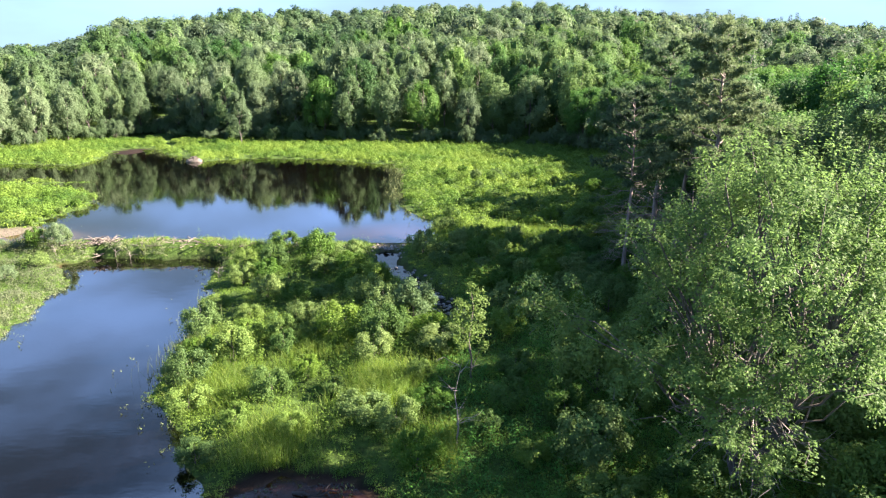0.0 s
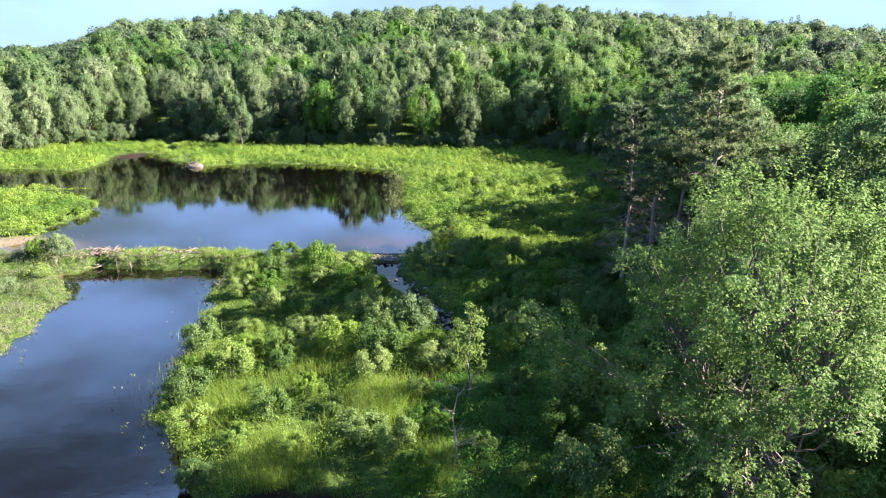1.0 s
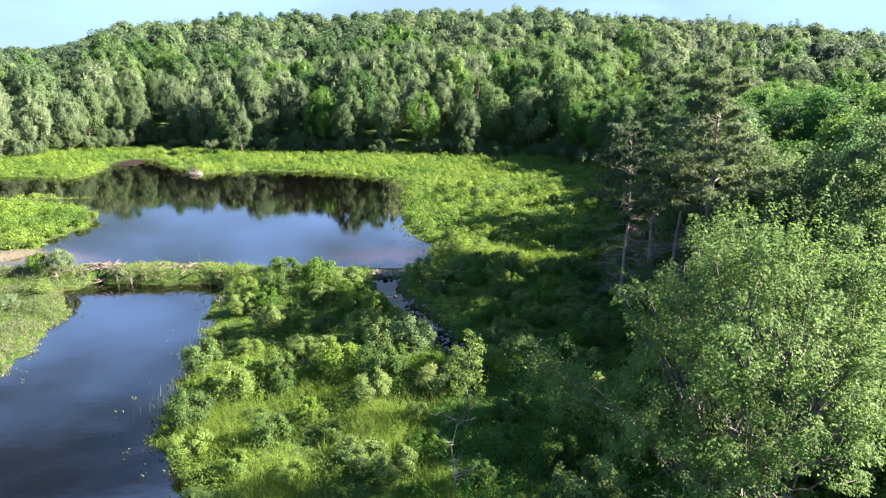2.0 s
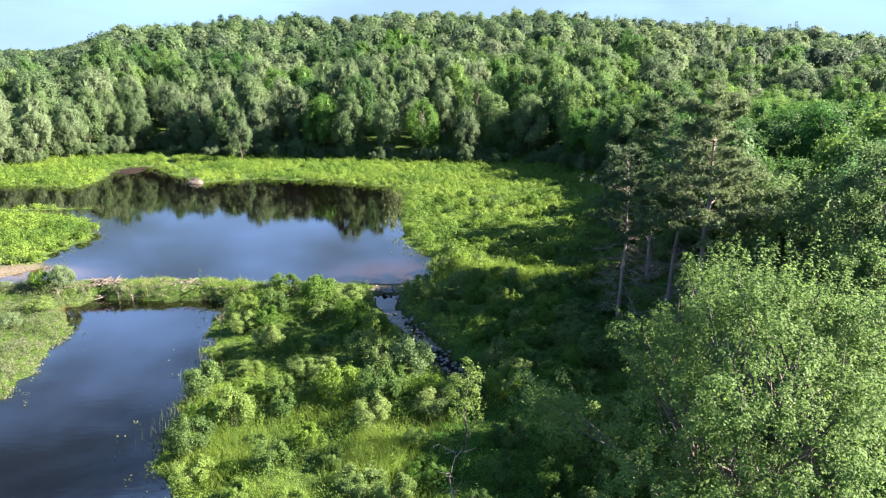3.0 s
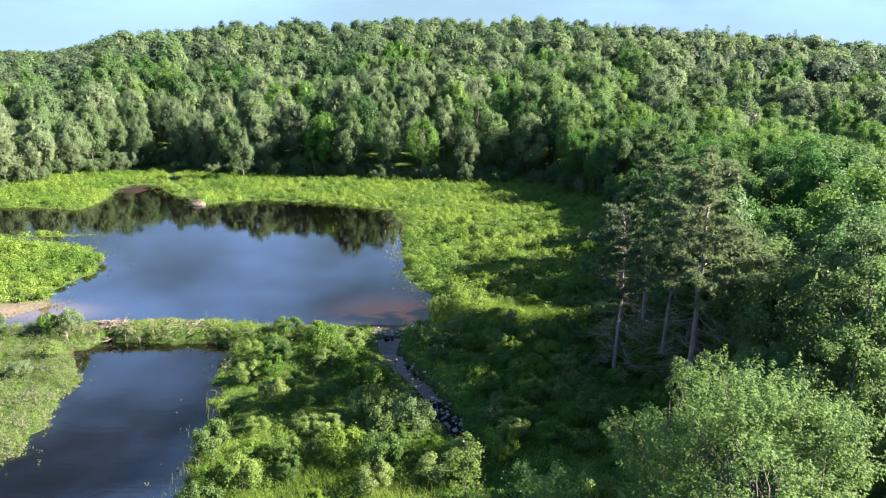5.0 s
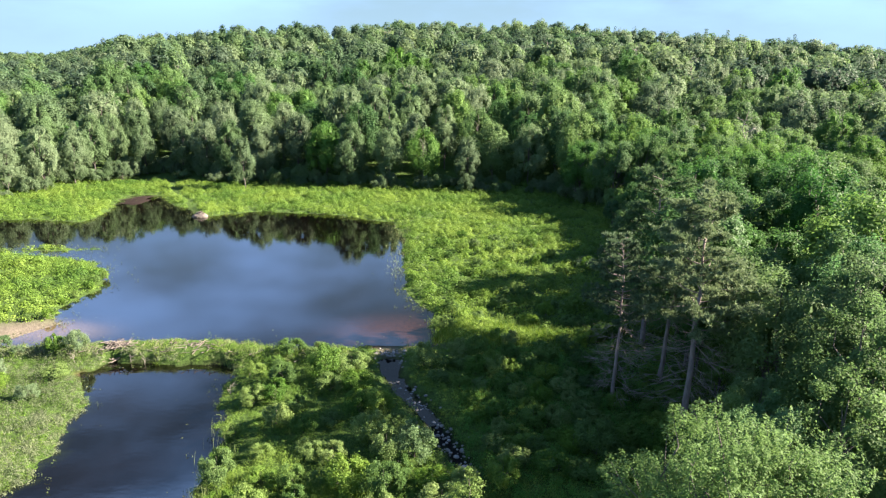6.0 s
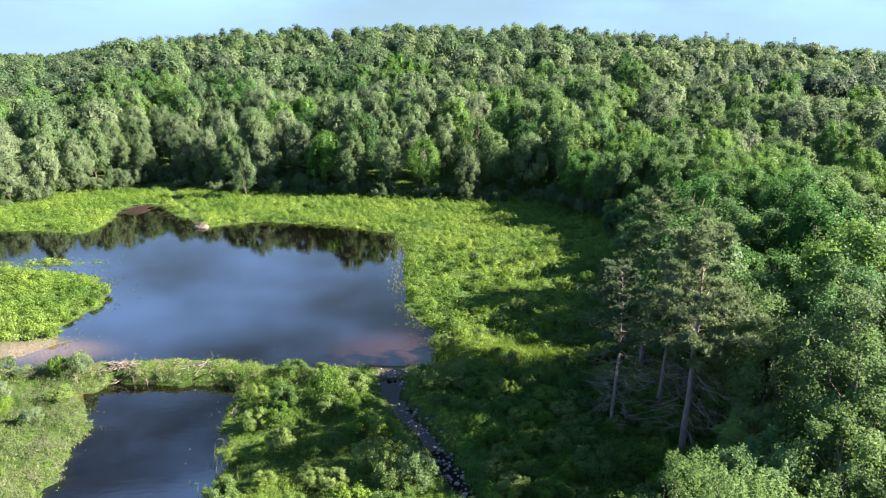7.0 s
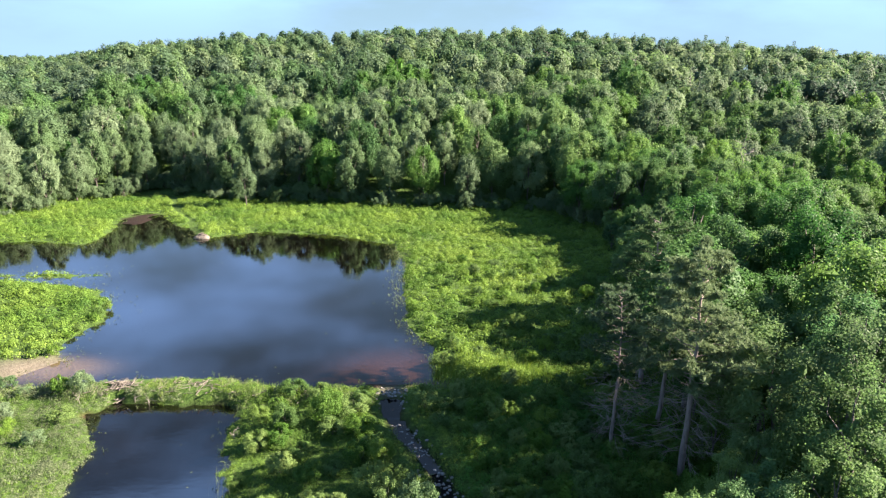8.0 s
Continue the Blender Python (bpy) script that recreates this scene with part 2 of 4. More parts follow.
LEAF_SHALLOW = leaf_material("shallow_water_leaf", (0.03, 0.05, 0.018), (0.065, 0.095, 0.035), (0.14, 0.17, 0.075), "tint", 0.35, grain=0.3)
NEEDLE = leaf_material("pine_needle", (0.044, 0.084, 0.042), (0.094, 0.148, 0.070), (0.165, 0.225, 0.108), "object", 0.3)


# ---- mesh helpers ----
def raw_mesh(name, verts, faces, mat, tint=None, smooth=False):
    me = bpy.data.meshes.new(name)
    verts, faces = np.asarray(verts, np.float32), np.asarray(faces, np.int32)
    k = faces.shape[1]
    me.vertices.add(len(verts))
    me.vertices.foreach_set("co", verts.ravel())
    me.loops.add(faces.size)
    me.loops.foreach_set("vertex_index", faces.ravel())
    me.polygons.add(len(faces))
    me.polygons.foreach_set("loop_start", np.arange(0, faces.size, k, dtype=np.int32))
    me.polygons.foreach_set("use_smooth", np.full(len(faces), smooth))
    if tint is not None:
        for key, values in (tint if isinstance(tint, dict) else {"tint": tint}).items():
            me.attributes.new(key, "FLOAT", "POINT").data.foreach_set("value", np.asarray(values, np.float32))
    me.update(calc_edges=True)
    me.materials.append(mat)
    return me


def part(name, mesh, parent, label=""):
    ob = new(name, mesh)
    ob.parent = parent
    return tagged(ob, label)


def base(name, x, y, z, label, category, group=""):
    ob = new(name)
    ob.matrix_basis = Matrix.Translation((x, y, z))
    return tagged(ob, label, category, group)


def unit(v):
    return v / np.maximum(np.linalg.norm(v, axis=1, keepdims=True), 1e-6)


def leaf_blades(rng, at, facing, size, slim=0.62, along=None):
    """Pointed three-cornered leaves at the points given."""
    count = len(at)
    facing = unit(facing)
    way = rng.normal(size=(count, 3)) if along is None else along + 0.35 * rng.normal(size=(count, 3))
    way = unit(way - (way * facing).sum(1, keepdims=True) * facing)
    side = np.cross(facing, way)
    size = np.broadcast_to(size, (count,))[:, None]
    v = np.empty((count, 3, 3))
    v[:, 0] = at - way * size * 0.4 + side * size * slim * 0.5
    v[:, 1] = at + way * size * 0.6
    v[:, 2] = at - way * size * 0.4 - side * size * slim * 0.5
    return v.reshape(-1, 3), np.arange(count * 3).reshape(-1, 3)


def cores(rng, at, size):
    """Rough eight-cornered fillers inside the clumps, added to block light as dense twigs and leaves would."""
    corner = np.array([(-1, -1, -1), (1, -1, -1), (1, 1, -1), (-1, 1, -1), (-1, -1, 1), (1, -1, 1), (1, 1, 1), (-1, 1, 1)]) * 0.62
    v = at[:, None, :] + corner[None] * size[:, None, :] * rng.uniform(0.7, 1.2, (len(at), 8, 1))
    tris = np.array([(0, 3, 2), (0, 2, 1), (4, 5, 6), (4, 6, 7), (0, 1, 5), (0, 5, 4), (1, 2, 6), (1, 6, 5), (2, 3, 7), (2, 7, 6), (3, 0, 4), (3, 4, 7)])
    return v.reshape(-1, 3), (np.arange(len(at))[:, None, None] * 8 + tris[None]).reshape(-1, 3)


def tube(points, radii, sides=6):
    points = [Vector(p) for p in points]
    verts, faces = [], []
    for k, p in enumerate(points):
        way = (points[min(k + 1, len(points) - 1)] - points[max(k - 1, 0)]).normalized()
        u = way.orthogonal().normalized()
        w = way.cross(u)
        for s in range(sides):
            a = 2 * math.pi * s / sides
            verts.append(p + (u * math.cos(a) + w * math.sin(a)) * radii[k])
    for k in range(len(points) - 1):
        for s in range(sides):
            q = (s + 1) % sides
            faces.append((k * sides + s, k * sides + q, (k + 1) * sides + q, (k + 1) * sides + s))
    return [tuple(v) for v in verts], faces


def joined(pieces):
    verts, faces, shift = [], [], 0
    for v, f in pieces:
        verts.append(np.asarray(v, float).reshape(-1, 3))
        faces.append(np.asarray(f, int) + shift)
        shift += len(v)
    return np.concatenate(verts), np.concatenate(faces)


def bent(rng, a, b, steps, wobble):
    a, b = np.asarray(a, float), np.asarray(b, float)
    out = [a + (b - a) * k / steps for k in range(steps + 1)]
    reach = np.linalg.norm(b - a)
    for p in out[1:-1]:
        p += rng.normal(size=3) * wobble * reach
    return out


# ---- the plan of the land ----
UPPER = [(-88, 92), (-68.6, 90.6), (-64, 91.6), (-59, 90.6), (-55.2, 89.9), (-54.9, 93.2), (-55.5, 98.5), (-58.2, 106.4), (-58, 111), (-54.4, 112.2),
         (-51.4, 109.1), (-47.2, 103), (-44.1, 101.2), (-39.8, 94.8), (-37.4, 96), (-34.9, 98), (-30.7, 99.4), (-20.3, 98.2), (-14.4, 95.8),
         (-9.2, 93), (-6.7, 82.7), (-6.4, 75.4), (-5.3, 67.5), (-5, 61.7), (-3.3, 58.1), (-1.8, 56.2), (-1.4, 52.5), (-0.8, 50.3)]
UPPER += [(-1.4, 48.9), (-2.7, 48.5), (-5.5, 47.5), (-7.3, 47.5), (-11.6, 47.1), (-12.8, 46.9), (-15.3, 47.5), (-16.9, 48.1), (-19, 48.6), (-22.3, 48.5),
          (-27.4, 48.2), (-28.9, 47.4), (-32, 47), (-36.6, 46.2), (-38, 47), (-36.7, 49.8), (-35.4, 51.9), (-36.8, 53.3), (-37.3, 55.8),
          (-36.7, 62), (-39.7, 67.6), (-41.9, 70.4), (-47.1, 72.1), (-51.8, 73), (-60, 73.5), (-88, 76)]
ISLET = [(-62, 75.4), (-54.9, 75.9), (-51.3, 76.6), (-44.4, 76.2), (-48.2, 74.9), (-54, 74.6)]
LOWER = [(-28.7, 43.6), (-27, 46.1), (-23.4, 45.8), (-21.4, 45.4), (-18.4, 46), (-16.4, 43.7), (-16.7, 41.3), (-15.7, 39.1), (-15, 35.9), (-14, 33),
         (-13.9, 30), (-13.8, 27.5), (-13.2, 25.1), (-11.8, 23), (-10.8, 22), (-9.8, 19.7), (-8.8, 18.8), (-7.8, 17.2), (-7.4, 15), (-8, 8), (-9, -5),
         (-10, -18), (-44, -18), (-40, 0), (-33, 15), (-27, 24), (-24, 30.4), (-24.2, 33.6), (-25.3, 36.2), (-25.5, 38.8), (-26.9, 40.9)]
MUD_POOL = [(-7.2, 17.2), (-6.6, 18.2), (-5.6, 18.8), (-4.5, 18.3), (-3.4, 18.5), (-2.4, 17.6), (-2.6, 15.5), (-5.0, 14.6), (-7.6, 15.4)]
STREAM = [(-4.9, 47.6), (-4.9, 46.6), (-4.2, 43.2), (-3.1, 40.9), (-1.8, 38.8), (-0.1, 35.1), (1.2, 31.5), (3.0, 27.0), (4.2, 20.0), (3.0, 6.0), (-9.0, -4.0)]
Z_UPPER, Z_LOWER = 0.0, -0.6


def edge_distance(px, py, ring, closed=True):
    """Distance to a line of points; inside a closed one it is negative."""
    best, inside = np.full(px.shape, 1e9), np.zeros(px.shape, bool)
    last = len(ring) if closed else len(ring) - 1
    for k in range(last):
        (ax, ay), (bx, by) = ring[k], ring[(k + 1) % len(ring)]
        dx, dy = bx - ax, by - ay
        s = np.clip(((px - ax) * dx + (py - ay) * dy) / (dx * dx + dy * dy), 0, 1)
        best = np.minimum(best, np.hypot(px - ax - s * dx, py - ay - s * dy))
        if closed and ay != by:
            inside ^= ((ay > py) != (by > py)) & (px < (bx - ax) * (py - ay) / (by - ay) + ax)
    return np.where(inside, -best, best) if closed else best


def smooth(a, b, v):
    s = np.clip((v - a) / (b - a), 0, 1)
    return s * s * (3 - 2 * s)


def ripple(x, y):
    return (np.sin(x * 0.9 + 1.3 * np.sin(y * 0.37)) * np.sin(y * 0.8 + 0.7 * np.sin(x * 0.53)) + 0.5 * np.sin(x * 2.3 + y * 1.1) * np.sin(y * 2.1 - x * 0.7))


def north_edge(x):
    return np.interp(x, [-140, -100, -79, -72, -63, -44, -11, 20, 26], [88, 93, 104, 121, 131, 124.5, 120, 118, 112])


def east_edge(y):
    return np.interp(y, [0, 20, 30, 40, 50, 60, 75, 100, 120], [13, 13, 14, 15.5, 16, 17, 18.5, 20, 21])


def land(x, y):
    """Height of the ground, and the signed distances to the two ponds and the stream."""
    x, y = np.asarray(x, float), np.asarray(y, float)
    up = np.maximum(edge_distance(x, y, UPPER), -edge_distance(x, y, ISLET))
    pool = edge_distance(x, y, MUD_POOL)
    low = np.minimum(edge_distance(x, y, LOWER), pool + 0.1)
    wave = 0.42 * np.sin(1.1 * x + 2.1 * np.sin(0.6 * y)) * np.sin(1.3 * y + 0.9 * x) + 0.22 * np.sin(3.1 * x - 1.9 * y) * np.sin(2.3 * y + 0.8 * x)
    up, low = up + wave, low + wave * smooth(-2, 0.5, low + 1.5)
    run = edge_distance(x, y, STREAM, False)
    level = np.where(y > 47, 0.0, -0.6 + 0.55 * smooth(0.5, 12, low) * smooth(-14, 4, x) + 0.25 * smooth(36, 46, y))
    z = level + 0.22 * smooth(0, 2.0, np.minimum(up, low)) + 0.07 * ripple(x, y)
    beyond = np.maximum(y - north_edge(x), 0) / (240.0 + 320 * smooth(0.50, 0.66, -x / np.maximum(y, 60)))
    u = x * 360 / np.maximum(y, 150)
    top = np.interp(u, [-700, -400, -228, -128, -28, 38, 172, 261, 400, 800], [26, 24, 21, 28, 34.5, 35, 27, 22.5, 20, 16])
    s = np.minimum(beyond, 1.0)
    rise = top * s ** 0.85 * (1 - 0.45 * smooth(1.15, 3.0, beyond))
    side = np.maximum(x - east_edge(y), 0)
    bank = 5.5 * (1 - np.exp(-side / 40.0)) * (1 - smooth(110, 200, y))
    z = z + np.maximum(rise, bank) + 0.05 * (rise > 1) * np.sin(x * 0.05) * np.sin(y * 0.043) * 20
    crest = smooth(2.4, 0.8, edge_distance(x, y, [(-38, 45.2), (-32, 46), (-28.6, 46.6), (-24, 47.2), (-19, 47.4), (-15.5, 46.6), (-12, 46), (-7, 46.4)], False))
    z = np.maximum(z, (0.34 + 0.09 * ripple(x * 2, y * 2)) * crest - 0.6 * (1 - crest))
    z = z - 0.45 * smooth(1.5, 0.5, run) * smooth(48.5, 46, y) * smooth(25, 31, y)
    sill = (run < 2.3) & (y > 46.3) & (y < 48.4)
    z = np.where(up < 0, np.minimum(z, -0.75 * smooth(0, 5.0, -up) - 0.25 * smooth(0, 0.8, -up)), z)
    bay = smooth(6.5, 2.5, np.hypot((x + 55.5) * 1.3, (y - 107.5) * 0.85) + 1.2 * ripple(x * 0.7, y * 0.7))
    z = np.where((up < 0) & (bay > 0), np.maximum(z, 0.035 - 0.8 * (1 - bay) + 0.025 * ripple(x, y)), z)
    shelf = smooth(8, 4, np.hypot((x + 5) * 0.8, y - 51.5))
    z = np.where((up < 0) & (shelf > 0), np.maximum(z, -0.22 - 0.6 * (1 - shelf)), z)
    z = np.where(low < 0, np.minimum(z, Z_LOWER - 0.2 * smooth(0, 0.6, -low) - 0.7 * smooth(0.5, 4.0, -low)), z)
    z = np.where((pool < 0.3) & (low < 0), np.maximum(z, Z_LOWER - 0.03 - 0.05 * smooth(0.2, -1.0, pool)), z)
    z = np.where(sill, np.maximum(z, 0.05 + 0.03 * ripple(x * 3, y * 3)), z)
    far = np.hypot(x, y)
    z = z + 22 * smooth(600, 1800, far) * (0.6 + 0.4 * np.sin(x * 0.0021 + 0.4) * np.sin(y * 0.0017))
    return z, up, low, run


def lines(parts):
    return np.unique(np.concatenate([np.arange(a, b, s) for a, b, s in parts]))


gx = lines([(-4200, -800, 200), (-800, -200, 40), (-200, -92, 9), (-92, -40, 1.1), (-40, 22, 0.6), (22, 60, 2.0), (60, 220, 9), (220, 800, 40), (800, 4201, 200)])
gy = lines([(-1200, -200, 100), (-200, -20, 20), (-20, 10, 2.0), (10, 52, 0.6), (52, 128, 1.0), (128, 420, 8), (420, 1000, 40), (1000, 4600, 200)])
GX, GY = np.meshgrid(gx, gy)
GZ, GUP, GLOW, GRUN = land(GX.ravel(), GY.ravel())
nx, ny = len(gx), len(gy)
idx = np.arange(nx * ny).reshape(ny, nx)
gf = np.stack([idx[:-1, :-1], idx[:-1, 1:], idx[1:, 1:], idx[1:, :-1]], -1).reshape(-1, 4)
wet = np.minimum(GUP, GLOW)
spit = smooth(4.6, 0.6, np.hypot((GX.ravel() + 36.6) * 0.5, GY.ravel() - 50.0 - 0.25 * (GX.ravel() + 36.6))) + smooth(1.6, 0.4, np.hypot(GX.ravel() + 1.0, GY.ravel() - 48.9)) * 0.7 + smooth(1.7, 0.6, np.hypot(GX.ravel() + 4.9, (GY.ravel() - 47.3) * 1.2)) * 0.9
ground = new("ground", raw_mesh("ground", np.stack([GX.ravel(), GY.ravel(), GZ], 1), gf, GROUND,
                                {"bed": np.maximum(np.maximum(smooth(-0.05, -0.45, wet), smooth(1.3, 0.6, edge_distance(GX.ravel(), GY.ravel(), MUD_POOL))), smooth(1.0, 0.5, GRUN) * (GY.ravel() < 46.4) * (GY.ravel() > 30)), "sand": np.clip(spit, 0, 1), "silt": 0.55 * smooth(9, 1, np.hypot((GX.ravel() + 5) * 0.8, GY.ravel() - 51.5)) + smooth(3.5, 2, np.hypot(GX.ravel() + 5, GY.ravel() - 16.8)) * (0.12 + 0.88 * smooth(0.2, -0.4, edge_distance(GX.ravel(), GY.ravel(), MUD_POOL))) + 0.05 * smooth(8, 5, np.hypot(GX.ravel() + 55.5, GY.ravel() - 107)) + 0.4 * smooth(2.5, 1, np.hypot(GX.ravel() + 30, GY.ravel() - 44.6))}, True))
tagged(ground, "dark peaty marsh ground rising into a wooded hill", "ground", kind="structure")


def water_sheet(name, ring, z, grow, label, mat=WATER):
    bm = bmesh.new()
    mid = np.mean(ring, axis=0)
    bm.faces.new([bm.verts.new((x + grow * (x - mid[0]) / np.hypot(x - mid[0], y - mid[1]), y + grow * (y - mid[1]) / np.hypot(x - mid[0], y - mid[1]), z)) for x, y in ring])
    bmesh.ops.triangulate(bm, faces=bm.faces[:])
    bm.normal_update()
    for f in bm.faces:
        if f.normal.z < 0:
            f.normal_flip()
    me = bpy.data.meshes.new(name)
    bm.to_mesh(me)
    bm.free()
    me.materials.append(mat)
    ob = tagged(new(name, me), label, "water", kind="structure")
    ob.visible_shadow = False
    return ob


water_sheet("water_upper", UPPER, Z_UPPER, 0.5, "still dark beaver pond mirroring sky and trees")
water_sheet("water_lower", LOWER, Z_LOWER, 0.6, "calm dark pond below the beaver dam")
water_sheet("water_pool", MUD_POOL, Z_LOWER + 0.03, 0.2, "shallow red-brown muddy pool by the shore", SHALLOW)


# ---- trees ----
def leafy_meshes(seed, height, radius, low, lobes, per, size, leaf, bark, thick=0.16, lift=1.0, lump=(0.26, 0.42), jitter=0.32, core=0.5, point=0.0, slim=0.75, limb=0.5, plume=0.0):
    """A tapered trunk with limbs under a crown of billows, each broken into smaller leafy heads."""
    rng = np.random.default_rng(seed)
    lean = rng.normal(size=2) * 0.025 * height
    spine = bent(rng, (0, 0, -0.3), (lean[0], lean[1], height * 0.86), 6, 0.012)
    wood = [tube(spine, [thick * (1 - 0.14 * k) for k in range(7)], 7)]
    half = 0.5 * (height - low)
    at, facing, hearts = [], [], []
    for k in range(lobes):
        up = -0.72 + 1.66 * (k + rng.random()) / lobes
        ang = k * 2.399 + rng.normal() * 0.45
        flat = math.sqrt(max(0.0, 1 - up * up)) * (1 - point * max(0.0, up)) * (1 + 0.12 * math.sin(2 * ang + seed) + 0.09 * math.sin(3 * ang - 2 * up + 2 * seed))
        out = np.array([math.cos(ang) * flat, math.sin(ang) * flat, up])
        r = radius * rng.uniform(*lump) * (1.0 - 0.22 * max(0.0, up))
        reach = rng.uniform(0.55, 0.80)
        c = np.array([lean[0] * 0.6, lean[1] * 0.6, low + half]) + out * (radius - 0.62 * r, radius - 0.62 * r, half - 0.62 * r * lift) * (reach ** 0.35 if up > 0.75 else reach + 0.12)
        if rng.random() < limb:
            root = spine[min(5, max(1, int(6 * (c[2] - 0.3 * radius) / height)))]
            wood.append(tube(bent(rng, root, c, 3, 0.06), [thick * 0.4, thick * 0.3, thick * 0.2, 0.012], 4))
        heads = unit(rng.normal(size=(9, 3)) + 0.75 * out + (0, 0, 0.25))
        m = int(per * rng.uniform(0.75, 1.25))
        h = heads[rng.integers(0, 9, m)]
        d = unit(rng.normal(size=(m, 3)) + 0.55 * h)
        p = h * rng.uniform(0.36, 0.74, (m, 1)) + d * 0.50 * (rng.random((m, 1)) ** 0.3) + 0.06 * rng.normal(size=(m, 3))
        at.append(c + p * r * (1, 1, lift))
        facing.append(0.42 * d + 0.35 * h + 0.55 * out + (0, 0, 0.25) + jitter * rng.normal(size=(m, 3)))
        hearts.append((*c, r * core))
    at, facing, hearts = np.concatenate(at), np.concatenate(facing), np.array(hearts)
    way = np.tile((0.0, 0.0, plume), (len(at), 1)) + 0.35 * unit(at - at.mean(0)) * (1, 1, 0) if plume else None
    v, f = joined([leaf_blades(rng, at, facing, size * rng.uniform(0.6, 1.4, len(at)), slim, way), cores(rng, hearts[:, :3], hearts[:, 3:] * (1, 1, lift))])
    wv, wf = joined(wood)
    return raw_mesh("trunk", wv, wf, bark, smooth=True), raw_mesh("crown", v, f, leaf)


def tree_of(name, meshes, x, y, z, label, category="tree", group=""):
    ob = base(name, x, y, z, label, category, group)
    part("trunk", meshes[0], ob)
    part("crown", meshes[1], ob)
    return ob


def set_down(x, y, z, turn=0.0, scale=1.0, tall=1.0):
    return Matrix.LocRotScale((x, y, z), Euler((0, 0, turn)), (scale, scale, scale * tall))


def height_at(x, y):
    return float(land(np.array([x]), np.array([y]))[0][0])


def pine_meshes(seed, height, low, radius, thick, tufts, dead):
    """A pine: straight trunk, whorls of bare lower branches, tufted upper ones."""
    rng = np.random.default_rng(seed)
    spine = bent(rng, (0, 0, -0.3), (rng.normal() * 0.3, rng.normal() * 0.3, height), 8, 0.006)
    trunk = tube(spine, [thick * (1 - 0.115 * k) for k in range(9)], 8)
    live, bare, at, facing, along, big = [], [], [], [], [], []

    def trunk_at(h):
        k = min(7, max(0, int(8 * h / height)))
        return spine[k] + (spine[k + 1] - spine[k]) * min(1, max(0, 8 * h / height - k))

    count = int(height * 6)
    for k in range(count):
        h = 0.12 * height + (height * 0.985 - 0.12 * height) * (k + rng.random()) / count
        root = trunk_at(h)
        ang = k * 2.4 + rng.normal() * 0.4
        if h < low:
            if rng.random() > dead:
                continue
            reach = radius * rng.uniform(0.35, 0.9)
            tip = root + np.array([math.cos(ang) * reach, math.sin(ang) * reach, -reach * rng.uniform(0.0, 0.35)])
            path = bent(rng, root, tip, 4, 0.05)
            spray = [tube(path, [0.020, 0.016, 0.012, 0.008, 0.004], 3)]
            for q in range(16):
                s = path[1 + q % 3]
                e = s + (tip - root) * 0.35 + rng.normal(size=3) * 0.3
                spray.append(tube([s, (s + e) / 2 + rng.normal(size=3) * 0.05, e], [0.008, 0.006, 0.003], 3))
            bare.append(joined(spray))
            continue
        f = (h - low) / (height - low)
        if rng.random() < 0.10:
            continue
        reach = radius * (1.0 - 0.72 * f ** 1.7) * rng.uniform(0.45, 1.15) * (0.6 + 0.4 * min(1, f * 4))
        tip = root + np.array([math.cos(ang) * reach, math.sin(ang) * reach, reach * (rng.uniform(-0.05, 0.25) + 0.45 * f)])
        path = bent(rng, root, tip, 4, 0.04)
        live.append(tube(path, [0.045, 0.035, 0.025, 0.016, 0.008], 4))
        for q in range(int(1.5 * tufts * (0.4 + reach / radius))):
            s = rng.uniform(0.0, 1.0) ** 0.6 * 0.72 + 0.32
            p = root + (tip - root) * s + rng.normal(size=3) * reach * 0.12 * (1, 1, 0.32)
            m = 22
            d = unit(rng.normal(size=(m, 3)) + (0, 0, 0.5))
            long = rng.uniform(0.17, 0.30, m)
            at.append(p + d * long[:, None] * 0.5)
            facing.append(np.cross(d, rng.normal(size=(m, 3))))
            along.append(d * 6)
            big.append(long)
    v, f = leaf_blades(rng, np.concatenate(at), np.concatenate(facing), np.concatenate(big), 0.20, np.concatenate(along))
    return (raw_mesh("trunk", *trunk, PINE_BARK, smooth=True), [raw_mesh("branch", *p, PINE_BARK, smooth=True) for p in live],
            [raw_mesh("dead_branch", *p, TWIG_WOOD) for p in bare], raw_mesh("crown", v, f, NEEDLE))


def pine(x, y, meshes, label):
    ob = base("pine_tree", x, y, height_at(x, y), label, "pine tree", "pines at the wood's edge")
    part("trunk", meshes[0], ob)
    part("crown", meshes[3], ob)
    for me in meshes[1]:
        part("branch", me, ob)
    for me in meshes[2]:
        part("dead_branch", me, ob, "bare grey dead lower branch")
    return ob


pine(15.4, 36.6, pine_meshes(5, 15.6, 6.8, 4.0, 0.25, 38, 0.9), "tall pine with bare lower branches and sparse grey-green crown")
pine(11.4, 38.9, pine_meshes(9, 12.0, 6.2, 2.7, 0.15, 20, 1.0), "smaller thin pine with dead twiggy lower branches")
far_pine = pine(15.6, 42.6, pine_meshes(13, 13.2, 6.0, 3.0, 0.20, 22, 0.7), "slender dark pine standing behind a taller one")
copy_thing(far_pine, set_down(16.2, 49.0, height_at(16.2, 49.0), 2.0, 1.15))

